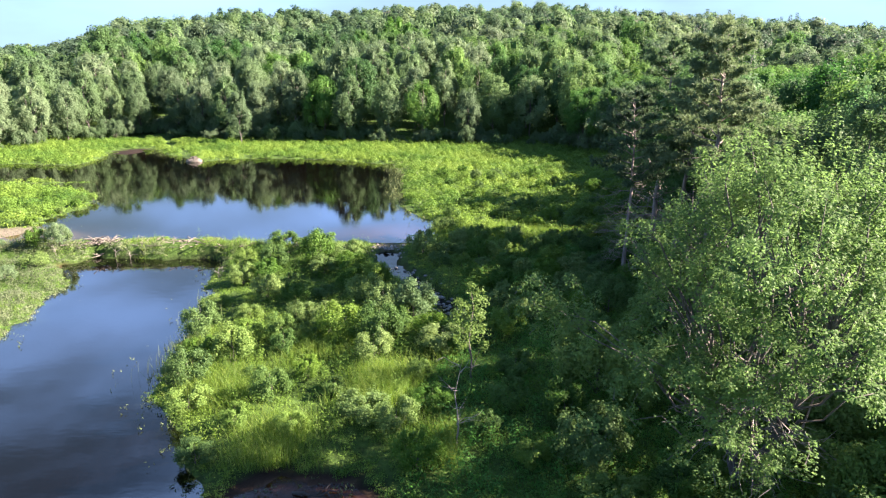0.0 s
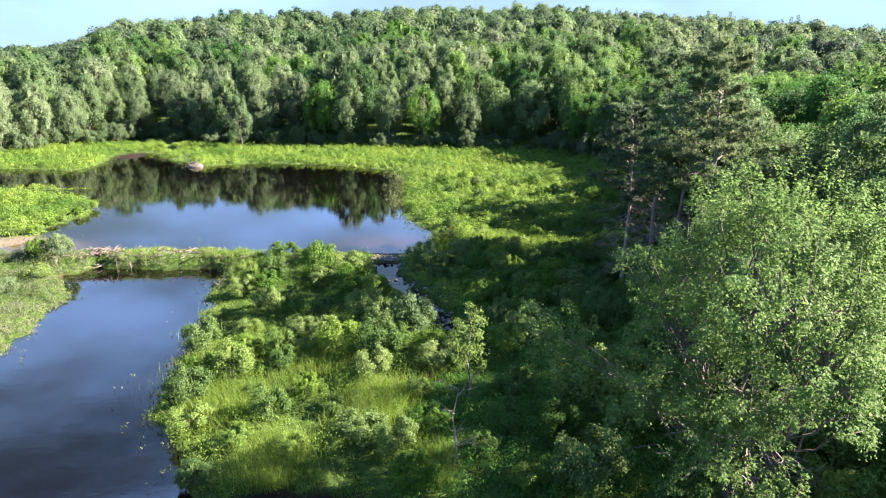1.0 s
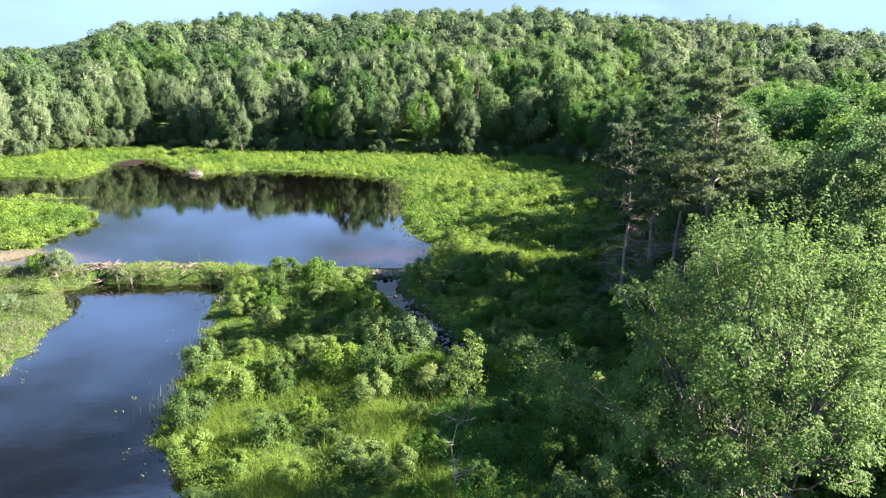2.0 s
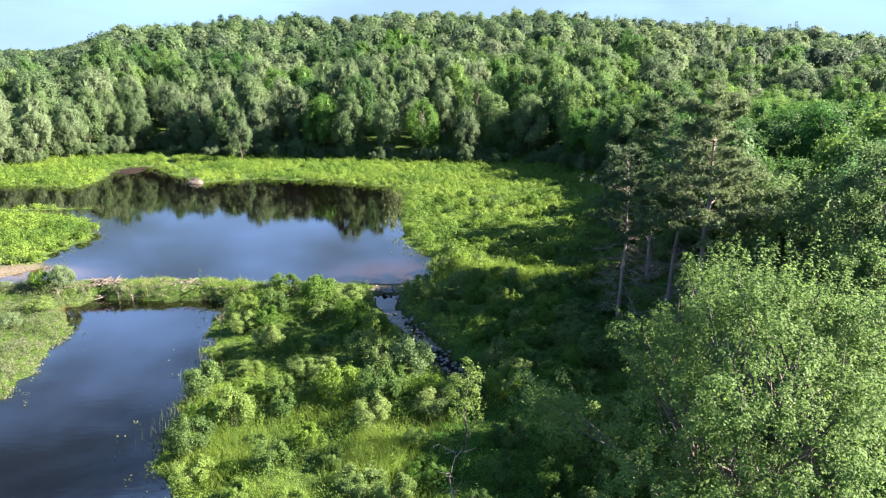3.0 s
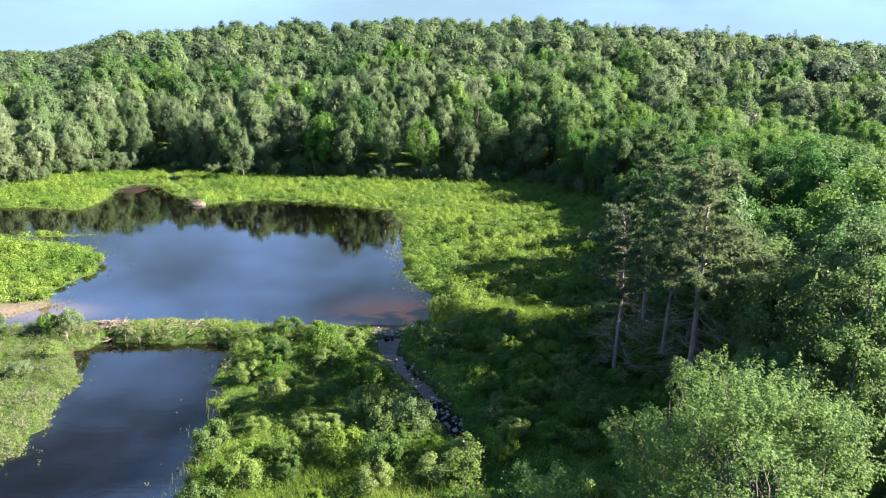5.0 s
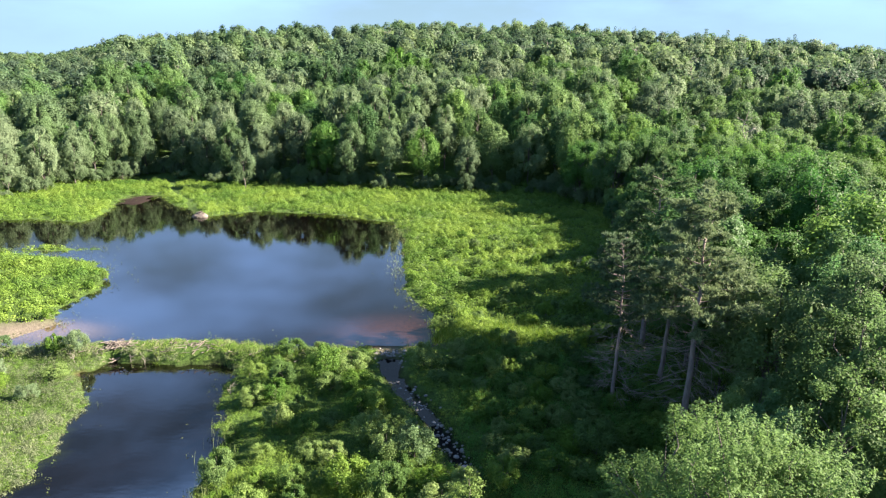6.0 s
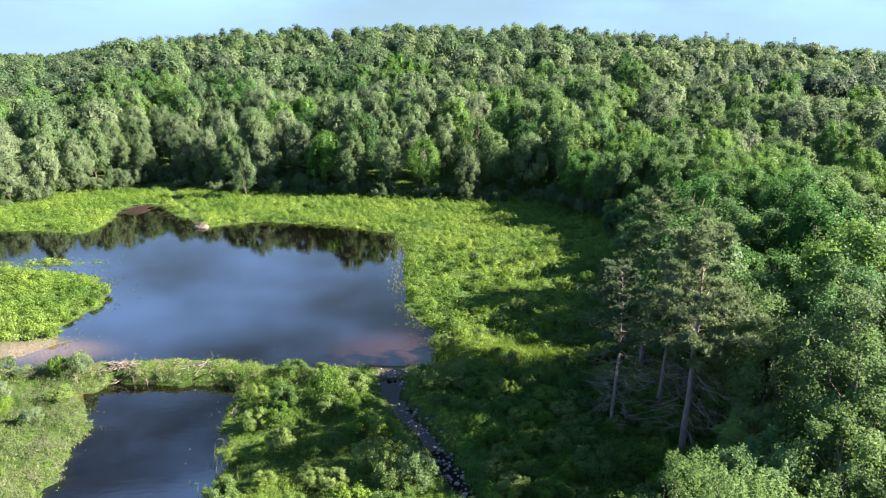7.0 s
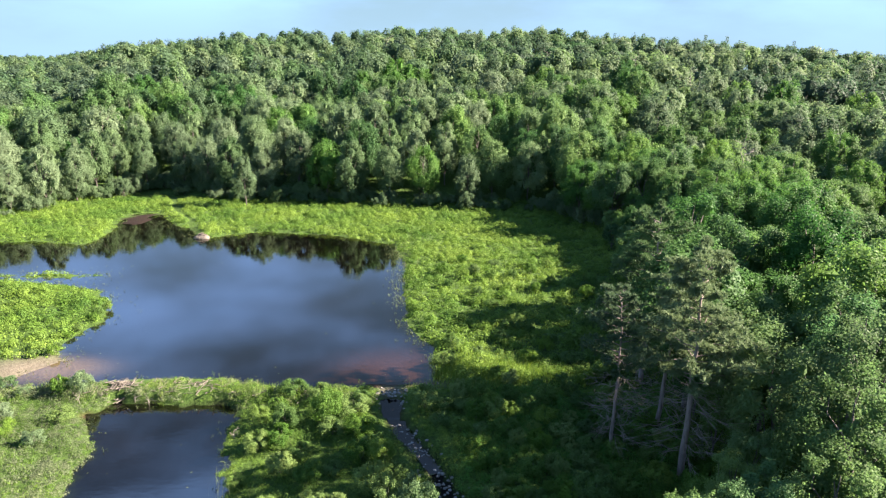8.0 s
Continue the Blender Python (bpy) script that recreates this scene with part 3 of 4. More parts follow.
# the broad tree at the shore, closest to the walk
def shore_tree(x, y):
    """Several grey stems that spread into limbs; leafy shoots point up and outward all over the crown."""
    r = np.random.default_rng(21)
    z = height_at(x, y)
    ob = base("shore_tree", x, y, z, "broad pale-green leafy tree with several grey stems and bare low limbs", "tree")
    mid = np.array([0.05, 0.3, 7.3])
    size = np.array([3.45, 3.8, 3.55])
    stems, stem_ways = [], []
    for k, (a, out, top, girth) in enumerate(((0.4, 2.0, 9.0, 0.13), (1.7, 1.5, 9.6, 0.11), (2.9, 2.5, 8.0, 0.12), (4.2, 1.6, 8.8, 0.09), (5.3, 2.1, 8.4, 0.10), (3.6, 0.7, 9.8, 0.10))):
        way = bent(r, (0.16 * math.cos(a), 0.16 * math.sin(a), -0.3), (math.cos(a) * out + mid[0] * 0.7, math.sin(a) * out, top), 7, 0.02)
        stem_ways.append(np.array(way))
        stems.append(tube(way, [girth * (1 - 0.115 * q) for q in range(8)], 7))
    for st in stems:
        part("stem", raw_mesh("stem", *st, BARK, smooth=True), ob)
    # shoots over the crown, in billows with gaps between
    m = 1500
    d = unit(r.normal(size=(m, 3)) * (1, 1, 0.95) + (0, 0, 0.12))
    d = d[d[:, 2] > -0.78]
    m = len(d)
    a = np.arctan2(d[:, 1], d[:, 0])
    billow = 1 + 0.12 * np.sin(3 * a + 2.2 * d[:, 2] + 0.6) + 0.15 * np.sin(5 * a - 6 * d[:, 2] + 2.0) + 0.08 * np.sin(9 * a + 9 * d[:, 2])
    deep = r.uniform(0.55, 1.0, m) ** 0.5
    p = mid + d * size * (deep * billow)[:, None] * np.stack([1.06 - 0.2 * d[:, 2], 1.06 - 0.2 * d[:, 2], np.ones(m)], 1)
    # a low limb reaches out on the pond side, another hangs toward the path
    spur = r.normal(size=(90, 3)) * (0.60, 0.5, 0.36) + (-5.6, 2.4, 5.5)
    sag = r.normal(size=(90, 3)) * (0.9, 0.7, 0.45) + (-3.2, -1.0, 4.3)
    low_ones = r.normal(size=(70, 3)) * (0.8, 0.7, 0.6) + (-1.2, -1.6, 2.3)
    crest = r.normal(size=(130, 3)) * (0.85, 0.8, 0.6) + (2.3, 0.5, 9.2)
    skirt = r.normal(size=(170, 3)) * (1.3, 0.9, 0.5) + (-1.6, -1.6, 4.8)
    p = np.concatenate([p, spur, sag, low_ones, skirt, crest])
    d = np.concatenate([d, unit(r.normal(size=(420, 3)) + (-0.4, -0.4, 0.3)), unit(crest - mid)])
    gap = np.sin(p[:, 0] * 1.7 + 1.0) * np.sin(p[:, 1] * 1.5 + 0.3) * np.sin(p[:, 2] * 1.9 + 0.5)
    keep = (gap > -0.20) & ~((p[:, 0] > 0.2) & (p[:, 2] < 4.7))
    p, d = p[keep], d[keep]
    m = len(p)
    way = unit(0.75 * d + (0, 0, 0.55) + 0.35 * r.normal(size=(m, 3)))
    long = r.uniform(0.45, 0.95, m)
    each = 74
    s = r.random((m, each, 1))
    spread = unit(r.normal(size=(m * each, 3))).reshape(m, each, 3)
    at = p[:, None, :] + way[:, None, :] * (s - 0.35) * long[:, None, None] + spread * (0.23 * (1.05 - s) + 0.05)
    face = (spread * 0.45 + 0.35 * d[:, None, :] + (0, 0, 0.85)).reshape(-1, 3) + 0.42 * r.normal(size=(m * each, 3))
    along = (spread + 0.8 * way[:, None, :] - (0, 0, 0.25)).reshape(-1, 3)
    v, f = leaf_blades(r, at.reshape(-1, 3), face, 0.080 * r.uniform(0.65, 1.35, m * each), 0.72, along)
    part("crown", raw_mesh("crown", v, f, LEAF_ASPEN), ob)
    # limbs from the stems to some of the shoots, and a twig in each shoot
    twigs = []
    for k in range(m):
        if k % 2 == 0:
            twigs.append(tube([p[k] - way[k] * 0.4 * long[k], p[k] + way[k] * 0.1 * long[k], p[k] + way[k] * 0.5 * long[k]], [0.012, 0.008, 0.003], 3))
    tagged(part("twig_work", raw_mesh("twig_work", *joined(twigs), BARK), ob), kind="stuff")
    for k in range(0, m, 13):
        st = stem_ways[int(np.argmin([np.linalg.norm(w[4][:2] - p[k][:2]) for w in stem_ways]))]
        root = st[min(6, max(2, int(7 * (p[k][2] - 1.6) / 10)))]
        way_k = bent(r, root, p[k], 4, 0.05)
        part("limb", raw_mesh("limb", *tube(way_k, [0.05, 0.04, 0.03, 0.02, 0.008], 5), BARK, smooth=True), ob)
    return ob


hero = shore_tree(9.7, 17.4)

# bare grey limbs hang under its crown
r21 = np.random.default_rng(2121)
for k in range(46):
    a = r21.uniform(0, 6.28)
    root = np.array([0.0, 0.0, r21.uniform(1.6, 4.6)])
    reach = r21.uniform(0.8, 2.6)
    tip = root + np.array([math.cos(a) * reach, math.sin(a) * reach, r21.uniform(-0.55, 0.35) * reach])
    way = bent(r21, root, tip, 4, 0.07)
    spray = [tube(way, [0.026, 0.020, 0.015, 0.010, 0.004], 4)]
    for q in range(7):
        s = way[1 + q % 4]
        e = s + (tip - root) * 0.28 + r21.normal(size=3) * 0.32
        spray.append(tube([s, (s + e) / 2 + r21.normal(size=3) * 0.07, e], [0.013, 0.009, 0.004], 3))
    part("dead_branch", raw_mesh("dead_branch", *joined(spray), DEAD_WOOD), hero, "bare grey dead branch under the crown")

rng = np.random.default_rng(77)

# trees of the east wood
EAST = [leafy_meshes(100 + k, 11.8, 4.2, 1.2, 32, 560, 0.175, LEAF_WOOD, BARK, 0.18, lift=1.05, jitter=0.55, lump=(0.24, 0.44)) for k in range(4)]
EAST_AT = [(25, 63.5, 1.15), (29.5, 43.5, 1.15), (21.8, 64.8, 0.9), (26, 101.5, 1.0), (33, 55.5, 1.1), (33, 49.5, 0.95), (21.5, 73.8, 0.6), (24.5, 86, 0.40), (25.5, 93, 0.45), (22, 109, 0.95), (24, 118, 0.9), (22.5, 45, 0.8), (31, 36, 1.05), (18.4, 42.8, 0.62), (25.8, 39.2, 1.0), (25.5, 48.6, 0.82), (20.8, 59, 0.8), (18.3, 44.5, 1.2)]
protos = []
for k, (x, y, s) in enumerate(EAST_AT):
    if k < 4:
        t = tree_of("broadleaf_tree", EAST[k], x, y, height_at(x, y), "full green broadleaf tree at the wood's edge", "tree", "trees of the east wood")
        t.scale = (s, s, s)
        protos.append(t)
    else:
        copy_thing(protos[k % 4], set_down(x, y, height_at(x, y), k * 1.7, s / protos[k % 4].scale[0]))

# smaller trees that stand close to the shore tree
NEAR = [leafy_meshes(150 + k, 11.6, 3.3, 1.2, 30, 860, 0.118, (LEAF_YOUNG, LEAF_ASPEN)[k], BARK, 0.14, lift=1.15, jitter=0.7, lump=(0.20, 0.40), core=0.34) for k in range(2)]
# the last two stand out of view, added to shade the low growth
NEAR_AT = [(24.2, 34.5, 1.1), (19.8, 27.6, 1.02), (23.5, 22.5, 0.95), (26.5, 28.2, 1.05), (17.2, 31.4, 0.55), (17.4, 24.4, 0.85), (15.2, 10.5, 0.6), (14.9, 29.2, 0.58), (19.6, 18.6, 0.8), (22.0, 31.0, 1.15), (13.2, 23.6, 0.74), (18.2, 38.6, 0.5), (15.3, 25.6, 0.72), (21.0, 14.6, 0.75), (23.5, 17.0, 0.85)]
for k, (x, y, s) in enumerate(NEAR_AT):
    if k < 2:
        near_two = (near_two if k else []) + [tree_of("young_tree", NEAR[k], x, y, height_at(x, y), ("young deep green broadleaf tree near the shore", "young pale green broadleaf tree near the shore")[k], "tree", "young trees near the shore")]
        near_two[k].scale = (s, s, s)
    else:
        copy_thing(near_two[k % 2], set_down(x, y, height_at(x, y), k * 1.3, s / near_two[k % 2].scale[0]))
placed = [(x, y) for x, y, _ in EAST_AT + NEAR_AT]


def free(x, y, gap):
    return all((x - a) ** 2 + (y - b) ** 2 > gap * gap for a, b in placed)


def low_gap(y):
    """Stretches of the east wood's edge where only low growth stands and the sun reaches the meadow."""
    return 48.0 < y < 53.0 or 67.5 < y < 71.5 or 77.0 < y < 98


while len(placed) < 130:
    y = rng.uniform(14, 116)
    x = east_edge(y) + 4 + (60 if len(placed) % 2 else 18) * rng.random()
    most = 0.55 * (x - 15) / 12.5 if low_gap(y) else 1.08
    if most < 0.3 or x > 0.72 * y + 16 or not free(x, y, 3.9 if most > 0.6 else 2.6):
        continue
    placed.append((x, y))
    p = protos[len(placed) % 4]
    copy_thing(p, set_down(x, y, height_at(x, y), rng.uniform(0, 6.3), min(most, rng.uniform(0.8, 1.08)) / p.scale[0], rng.uniform(0.9, 1.1)))

# the first rows of the north wood
ROW = [leafy_meshes(200 + k, 13.2, 3.8 + 0.25 * k, 0.2, 38, 330, 0.27, LEAF_SILVER if k < 3 else LEAF_WOOD, BARK, 0.15, lift=1.3, point=0.35, lump=(0.22, 0.42), jitter=0.5, limb=0.3, plume=0.7, slim=0.5) for k in range(5)]
row_protos, row_at = [], []
tries = 0
while len(row_at) < 165 and tries < 20000:
    tries += 1
    x = rng.uniform(-125, 32)
    y = north_edge(x) + 1.5 + 31 * rng.random() ** 1.5
    if any((x - a) ** 2 + (y - b) ** 2 < 6.0 ** 2 for a, b in row_at):
        continue
    k = int(rng.integers(0, 3)) if x < -42 else int(rng.integers(0, 5)) if x < -2 else int(rng.integers(2, 5))
    deep = y - north_edge(x)
    s = rng.uniform(0.74, 1.08) if deep < 6 else rng.uniform(0.92, 1.24)
    s *= 0.86 + 0.14 * float(smooth(-80, -35, np.array(x)))
    row_at.append((x, y))
    have = {p["leafing"]: p for p in row_protos}
    if k not in have:
        t = tree_of("broadleaf_tree", ROW[k], x, y, height_at(x, y), "silvery grey-green tree at the meadow's far side" if k < 3 else "deep green leafy tree at the meadow's far side", "tree", "trees of the north wood")
        t["leafing"] = k
        row_protos.append(t)
    else:
        copy_thing(have[k], set_down(x, y, height_at(x, y), rng.uniform(0, 6.3), s, rng.uniform(0.9, 1.06)))

tree_of("lone_tree", leafy_meshes(300, 10.6, 2.7, 0.5, 26, 240, 0.22, LEAF_SILVER, BARK, 0.13, lift=1.4, point=0.5), -40.0, 118.5, height_at(-40, 118.5), "slim green tree standing alone before the wood", "tree")


# the woods on the hill
FOOT = [leafy_meshes(420 + k, 12.5, 4.5, 0.8, 30, 260, 0.33, (LEAF_FRESH, LEAF_GREY, LEAF_WOOD, LEAF_SILVER)[k], BARK, 0.16, lift=1.15, jitter=0.5, limb=0.2, lump=(0.26, 0.44), plume=0.4, slim=0.6) for k in range(4)]
foot_protos = [None] * 4


def hill_woods():
    r = np.random.default_rng(400)
    step = 7.9
    xs, ys = np.meshgrid(np.arange(-580, 420, step), np.arange(88, 720, step))
    xs = (xs + r.uniform(-2.6, 2.6, xs.shape)).ravel()
    ys = (ys + r.uniform(-2.6, 2.6, ys.shape)).ravel()
    keep = (ys > north_edge(xs) + 30) & (np.abs(xs) < 0.73 * ys + 10) | (xs > east_edge(ys) + 48) & (np.abs(xs) < 0.80 * ys + 20) & (ys < 130)
    keep |= (xs > 27) & (ys > 117) & (xs < 0.80 * ys + 20)
    keep &= ~((ys > 330) & (r.random(len(ys)) < 0.25))
    keep &= (ys < 395) | (xs < -0.42 * ys)
    xs, ys = xs[keep], ys[keep]
    zs = land(xs, ys)[0]
    m = len(xs)
    conifer = (r.random(m) < 0.02 + 0.20 * smooth(50, 120, xs) * smooth(190, 260, ys))
    tall = r.uniform(9.0, 16.5, m) * np.where(conifer, 1.04, 1)
    rad = np.where(conifer, r.uniform(2.8, 3.8, m), r.uniform(3.3, 5.9, m))
    tint = np.clip(0.5 + 0.30 * r.normal(size=m) + 0.28 * np.sin(xs * 0.03 + 1) * np.sin(ys * 0.04), 0, 1)
    tint = np.where(conifer, 0.0, tint)
    # the trees at the foot of the hill stand as trees of their own
    near = (np.argsort(np.argsort(np.hypot(xs, ys) + 1000 * conifer)) < 280)
    for k in np.nonzero(near)[0]:
        kind = int(r.integers(0, 4))
        grow = tall[k] / 12.5
        if foot_protos[kind] is None:
            foot_protos[kind] = tree_of("hill_tree", FOOT[kind], xs[k], ys[k], zs[k], ("fresh green rounded tree on the hill's foot", "grey-green rounded tree on the hill's foot", "deep green rounded tree on the hill's foot", "pale silvery tree on the hill's foot")[kind], "tree", "trees on the hill's foot")
        else:
            copy_thing(foot_protos[kind], set_down(xs[k], ys[k], zs[k], r.uniform(0, 6.3), grow, r.uniform(0.88, 1.05)))
    pick = ~near
    xs, ys, zs, tall, rad, conifer, tint = [q[pick] for q in (xs, ys, zs, tall, rad, conifer, tint)]
    k, lobes, per = len(xs), 14, 44
    lobe_way = unit(r.normal(size=(k * lobes, 3)) + (0, 0, 0.55)).reshape(k, lobes, 1, 3)
    lobe_way[..., 2] = np.abs(lobe_way[..., 2] + 0.25) - 0.25
    reach = r.uniform(0.48, 0.64, (k, lobes, 1, 1))
    d = unit(r.normal(size=(k, lobes, per, 3)).reshape(-1, 3) + np.repeat(0.85 * lobe_way.reshape(-1, 3), per, axis=0) + (0, 0, 0.2)).reshape(k, lobes, per, 3)
    p = (lobe_way * reach + d * (1.0 - reach) * r.uniform(0.70, 1.2, (k, lobes, 1, 1)) * r.random((k, lobes, per, 1)) ** 0.2).reshape(k, lobes * per, 3)
    # ragged tapering pines among them
    high = 1 - 1.7 * r.random((k, lobes * per))
    turn = r.uniform(0, 6.3, (k, lobes * per))
    wide = (0.30 + 0.40 * (1 - high)) * (0.75 + 0.4 * np.sin(7 * high + 2 * turn)) * r.random((k, lobes * per)) ** 0.35
    p = np.where(conifer[:, None, None], np.stack([np.cos(turn) * wide, np.sin(turn) * wide, high], 2), p)
    size3 = np.stack([rad, rad, np.where(conifer, tall * 0.48, tall * 0.40)], 1)
    mid = np.stack([xs, ys, zs + tall - size3[:, 2]], 1)
    at = (mid[:, None, :] + p * size3[:, None, :]).reshape(-1, 3)
    face = 0.42 * d.reshape(-1, 3) + 0.3 * np.repeat(lobe_way.reshape(-1, 3), per, axis=0) + 0.55 * unit(p.reshape(-1, 3)) + (0, 0, 0.15) + 0.45 * r.normal(size=(len(at), 3))
    big = np.repeat(np.where(conifer, 0.8, 1.0) * rad * 0.165, lobes * per) * r.uniform(0.55, 1.45, len(at))
    leaves = leaf_blades(r, at, face, big, 0.7, np.tile((0.0, 0.0, 0.4), (len(at), 1)))
    heart = (mid[:, None, :] + lobe_way[:, :5, 0, :] * 0.40 * size3[:, None, :] * np.where(conifer, 0.4, 1.0)[:, None, None]).reshape(-1, 3)
    v, f = joined([leaves, cores(r, heart, np.repeat(size3 * np.where(conifer, 0.14, 0.34)[:, None], 5, axis=0))])
    ob = new("hill_woods", raw_mesh("hill_woods", v, f, LEAF_HILL_HAZED, np.concatenate([np.repeat(tint, lobes * per * 3), np.repeat(tint, 5 * 8)])))
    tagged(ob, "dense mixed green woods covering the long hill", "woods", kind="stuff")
    # trunks of those woods
    k = len(xs)
    w = 0.14
    corners = np.array([(-1, -1), (1, -1), (1, 1), (-1, 1)]) * w
    tv = np.zeros((k, 8, 3))
    for c in range(4):
        tv[:, c] = np.stack([xs + corners[c, 0], ys + corners[c, 1], zs - 0.3], 1)
        tv[:, c + 4] = np.stack([xs + corners[c, 0] * 0.5, ys + corners[c, 1] * 0.5, zs + tall * 0.6], 1)
    quads = np.array([(0, 1, 5, 4), (1, 2, 6, 5), (2, 3, 7, 6), (3, 0, 4, 7)])
    tf = (np.arange(k)[:, None, None] * 8 + quads[None]).reshape(-1, 4)
    tagged(new("hill_trunks", raw_mesh("hill_trunks", tv.reshape(-1, 3), tf, BARK)), "grey trunks under the hill's leafy canopy", "woods", kind="stuff")


hill_woods()


# ---- low plants ----
def on_land(x, y, shore=0.0):
    z, up, low, run = land(x, y)
    dry = (up > shore) & (low > shore) & ((run > np.where(y > 41, 1.05, 0.6)) | (y > 48.2) | (y < 30.5))
    sandy = np.hypot((x + 37.6) * 0.55, y - 49.6) < 2.2
    stick_piles = ((np.abs(x + 26.9) < 1.5) | (np.abs(x + 21.0) < 1.2)) & (np.abs(y - 47.1) < 1.1)
    ditch = edge_distance(x, y, [(-58.0, 127.0), (-51.5, 113.5), (-46.5, 107.0), (-40.6, 96.8)], False) < 0.7
    return z, dry & ~sandy & ~stick_piles & ~ditch, np.minimum(up, low), run


def low_plants(name, seed, box, density, leaves, leaf_size, spread, tall, mat, label, keep=None, tint_shift=0.0, bushy=False):
    """Small leafy plants, each a dome of leaves, scattered over the box where the ground is dry."""
    r = np.random.default_rng(seed)
    x0, x1, y0, y1 = box
    m = int((x1 - x0) * (y1 - y0) * density)
    x, y = r.uniform(x0, x1, m), r.uniform(y0, y1, m)
    z, ok, shore, run = on_land(x, y, 0.05)
    ok &= (np.abs(x) < 0.76 * np.maximum(y, 14) + 6) & (y < north_edge(x) + 6) & (x < east_edge(y) + 8)
    if keep is not None:
        ok &= keep(x, y, shore, run, r)
    x, y, z, shore = x[ok], y[ok], z[ok], shore[ok]
    m = len(x)
    hump = 0.56 + 0.66 * np.sin(x * 1.15 + 1.7 * np.sin(y * 0.6)) * np.sin(y * 1.25 + 1.3 * np.sin(x * 0.7)) + 0.25 * np.sin(x * 2.9 + y) * np.sin(y * 2.5 - x) + 0.15 * r.normal(size=m)
    if bushy:
        hump = 0.62 + 0.38 * hump
    hump *= 0.28 + 0.72 * smooth(0, 1.8, shore)
    own = r.uniform(0.7, 1.3, m)
    d = unit(r.normal(size=(m * leaves, 3)) + (0, 0, 0.55)).reshape(m, leaves, 3)
    d[:, :, 2] = np.abs(d[:, :, 2])
    size3 = np.stack([spread * own, spread * own, tall * np.clip(hump, 0.15, 1.6) * own], 1)[:, None, :]
    at = np.stack([x, y, z], 1)[:, None, :] + d * (r.random((m, leaves, 1)) ** (0.18 if bushy else 0.35)) * size3
    face = d.reshape(-1, 3) + 0.32 * r.normal(size=(m * leaves, 3)) + (0, 0, 0.15)
    v, f = leaf_blades(r, at.reshape(-1, 3), face, leaf_size * r.uniform(0.6, 1.4, m * leaves), 0.7 if bushy else 0.42, None if bushy else d.reshape(-1, 3) + (0, 0, 0.8))
    tint = np.clip(0.5 + tint_shift + 0.12 * r.normal(size=m) + 0.3 * (np.sin(x * 0.31 + 2 * np.sin(y * 0.13)) * np.sin(y * 0.27)), 0, 1)
    ob = new(name, raw_mesh(name, v, f, mat, np.repeat(tint, leaves * 3)))
    return tagged(ob, label, "plants", kind="stuff")


def blades(name, seed, x, y, tall, mat, label, lean=0.25, wide=0.022, category="grass"):
    """Upright bent blades of grass or reed."""
    r = np.random.default_rng(seed)
    z, ok, shore, run = on_land(x, y, -1.8 if category == "reeds" else -0.5)
    ok &= (run > 0.5) | (y > 48) | (y < 31)
    x, y, z = x[ok], y[ok], np.maximum(z[ok], np.where(y[ok] > 47, 0.0, Z_LOWER) - 0.1)
    m = len(x)
    h = tall * r.uniform(0.6, 1.25, m)
    bend = r.normal(size=(m, 2)) * lean * h[:, None]
    a = r.uniform(0, 6.3, m)
    side = np.stack([np.cos(a), np.sin(a)], 1) * wide * 0.5
    v = np.zeros((m, 6, 3))
    for k, (s, t) in enumerate(((0, 0), (0.55, 0.3), (1.0, 1.0))):
        c = np.stack([x + bend[:, 0] * t, y + bend[:, 1] * t, z + h * s * (1 - 0.08 * t)], 1)
        w = side * (1.0, 0.8, 0.15)[k]
        v[:, 2 * k] = c - np.concatenate([w, np.zeros((m, 1))], 1)
        v[:, 2 * k + 1] = c + np.concatenate([w, np.zeros((m, 1))], 1)
    f = (np.arange(m)[:, None, None] * 6 + np.array([(0, 1, 3, 2), (2, 3, 5, 4)])[None]).reshape(-1, 4)
    tint = np.clip(0.5 + 0.25 * r.normal(size=m), 0, 1)
    return tagged(new(name, raw_mesh(name, v.reshape(-1, 3), f, mat, np.repeat(tint, 6))), label, category, kind="stuff")


low_plants("meadow_plants", 500, (-90, 30, 46.5, 128), 2.3, 22, 0.165, 0.38, 0.36, LEAF_MEADOW, "dense bright green ferny meadow plants round the pond")
low_plants("meadow_tussocks", 503, (-90, 30, 48.5, 124), 1.05, 92, 0.150, 0.66, 0.95, LEAF_MEADOW, "rounded bright green bushes crowding the wet meadow", lambda x, y, shore, run, r: shore > 0.6, bushy=True)
low_plants("dam_plants", 504, (-38, -6, 44.6, 48.6), 10.0, 34, 0.09, 0.28, 0.30, REED, "olive-green plants grown over the beaver dam", lambda x, y, shore, run, r: (np.abs(x + 27.0) > 1.5) & ((np.abs(x + 20.9) > 1.5) | (r.random(len(x)) < 0.15)))
low_plants("shore_weeds", 506, (-10, 16, -16, 8.5), 4.0, 18, 0.15, 0.34, 0.8, LEAF_MEADOW, "green weeds on the near shore")
low_plants("west_brush", 505, (-46, -22, 22, 46.5), 20.0, 34, 0.088, 0.36, 0.8, LEAF_BRUSH, "pale dry grey-green brush at the water's edge", lambda x, y, shore, run, r: (shore < 9) & (r.random(len(x)) < 0.35 + 0.5 * np.exp(-shore / 2.5)) & (x < -18))
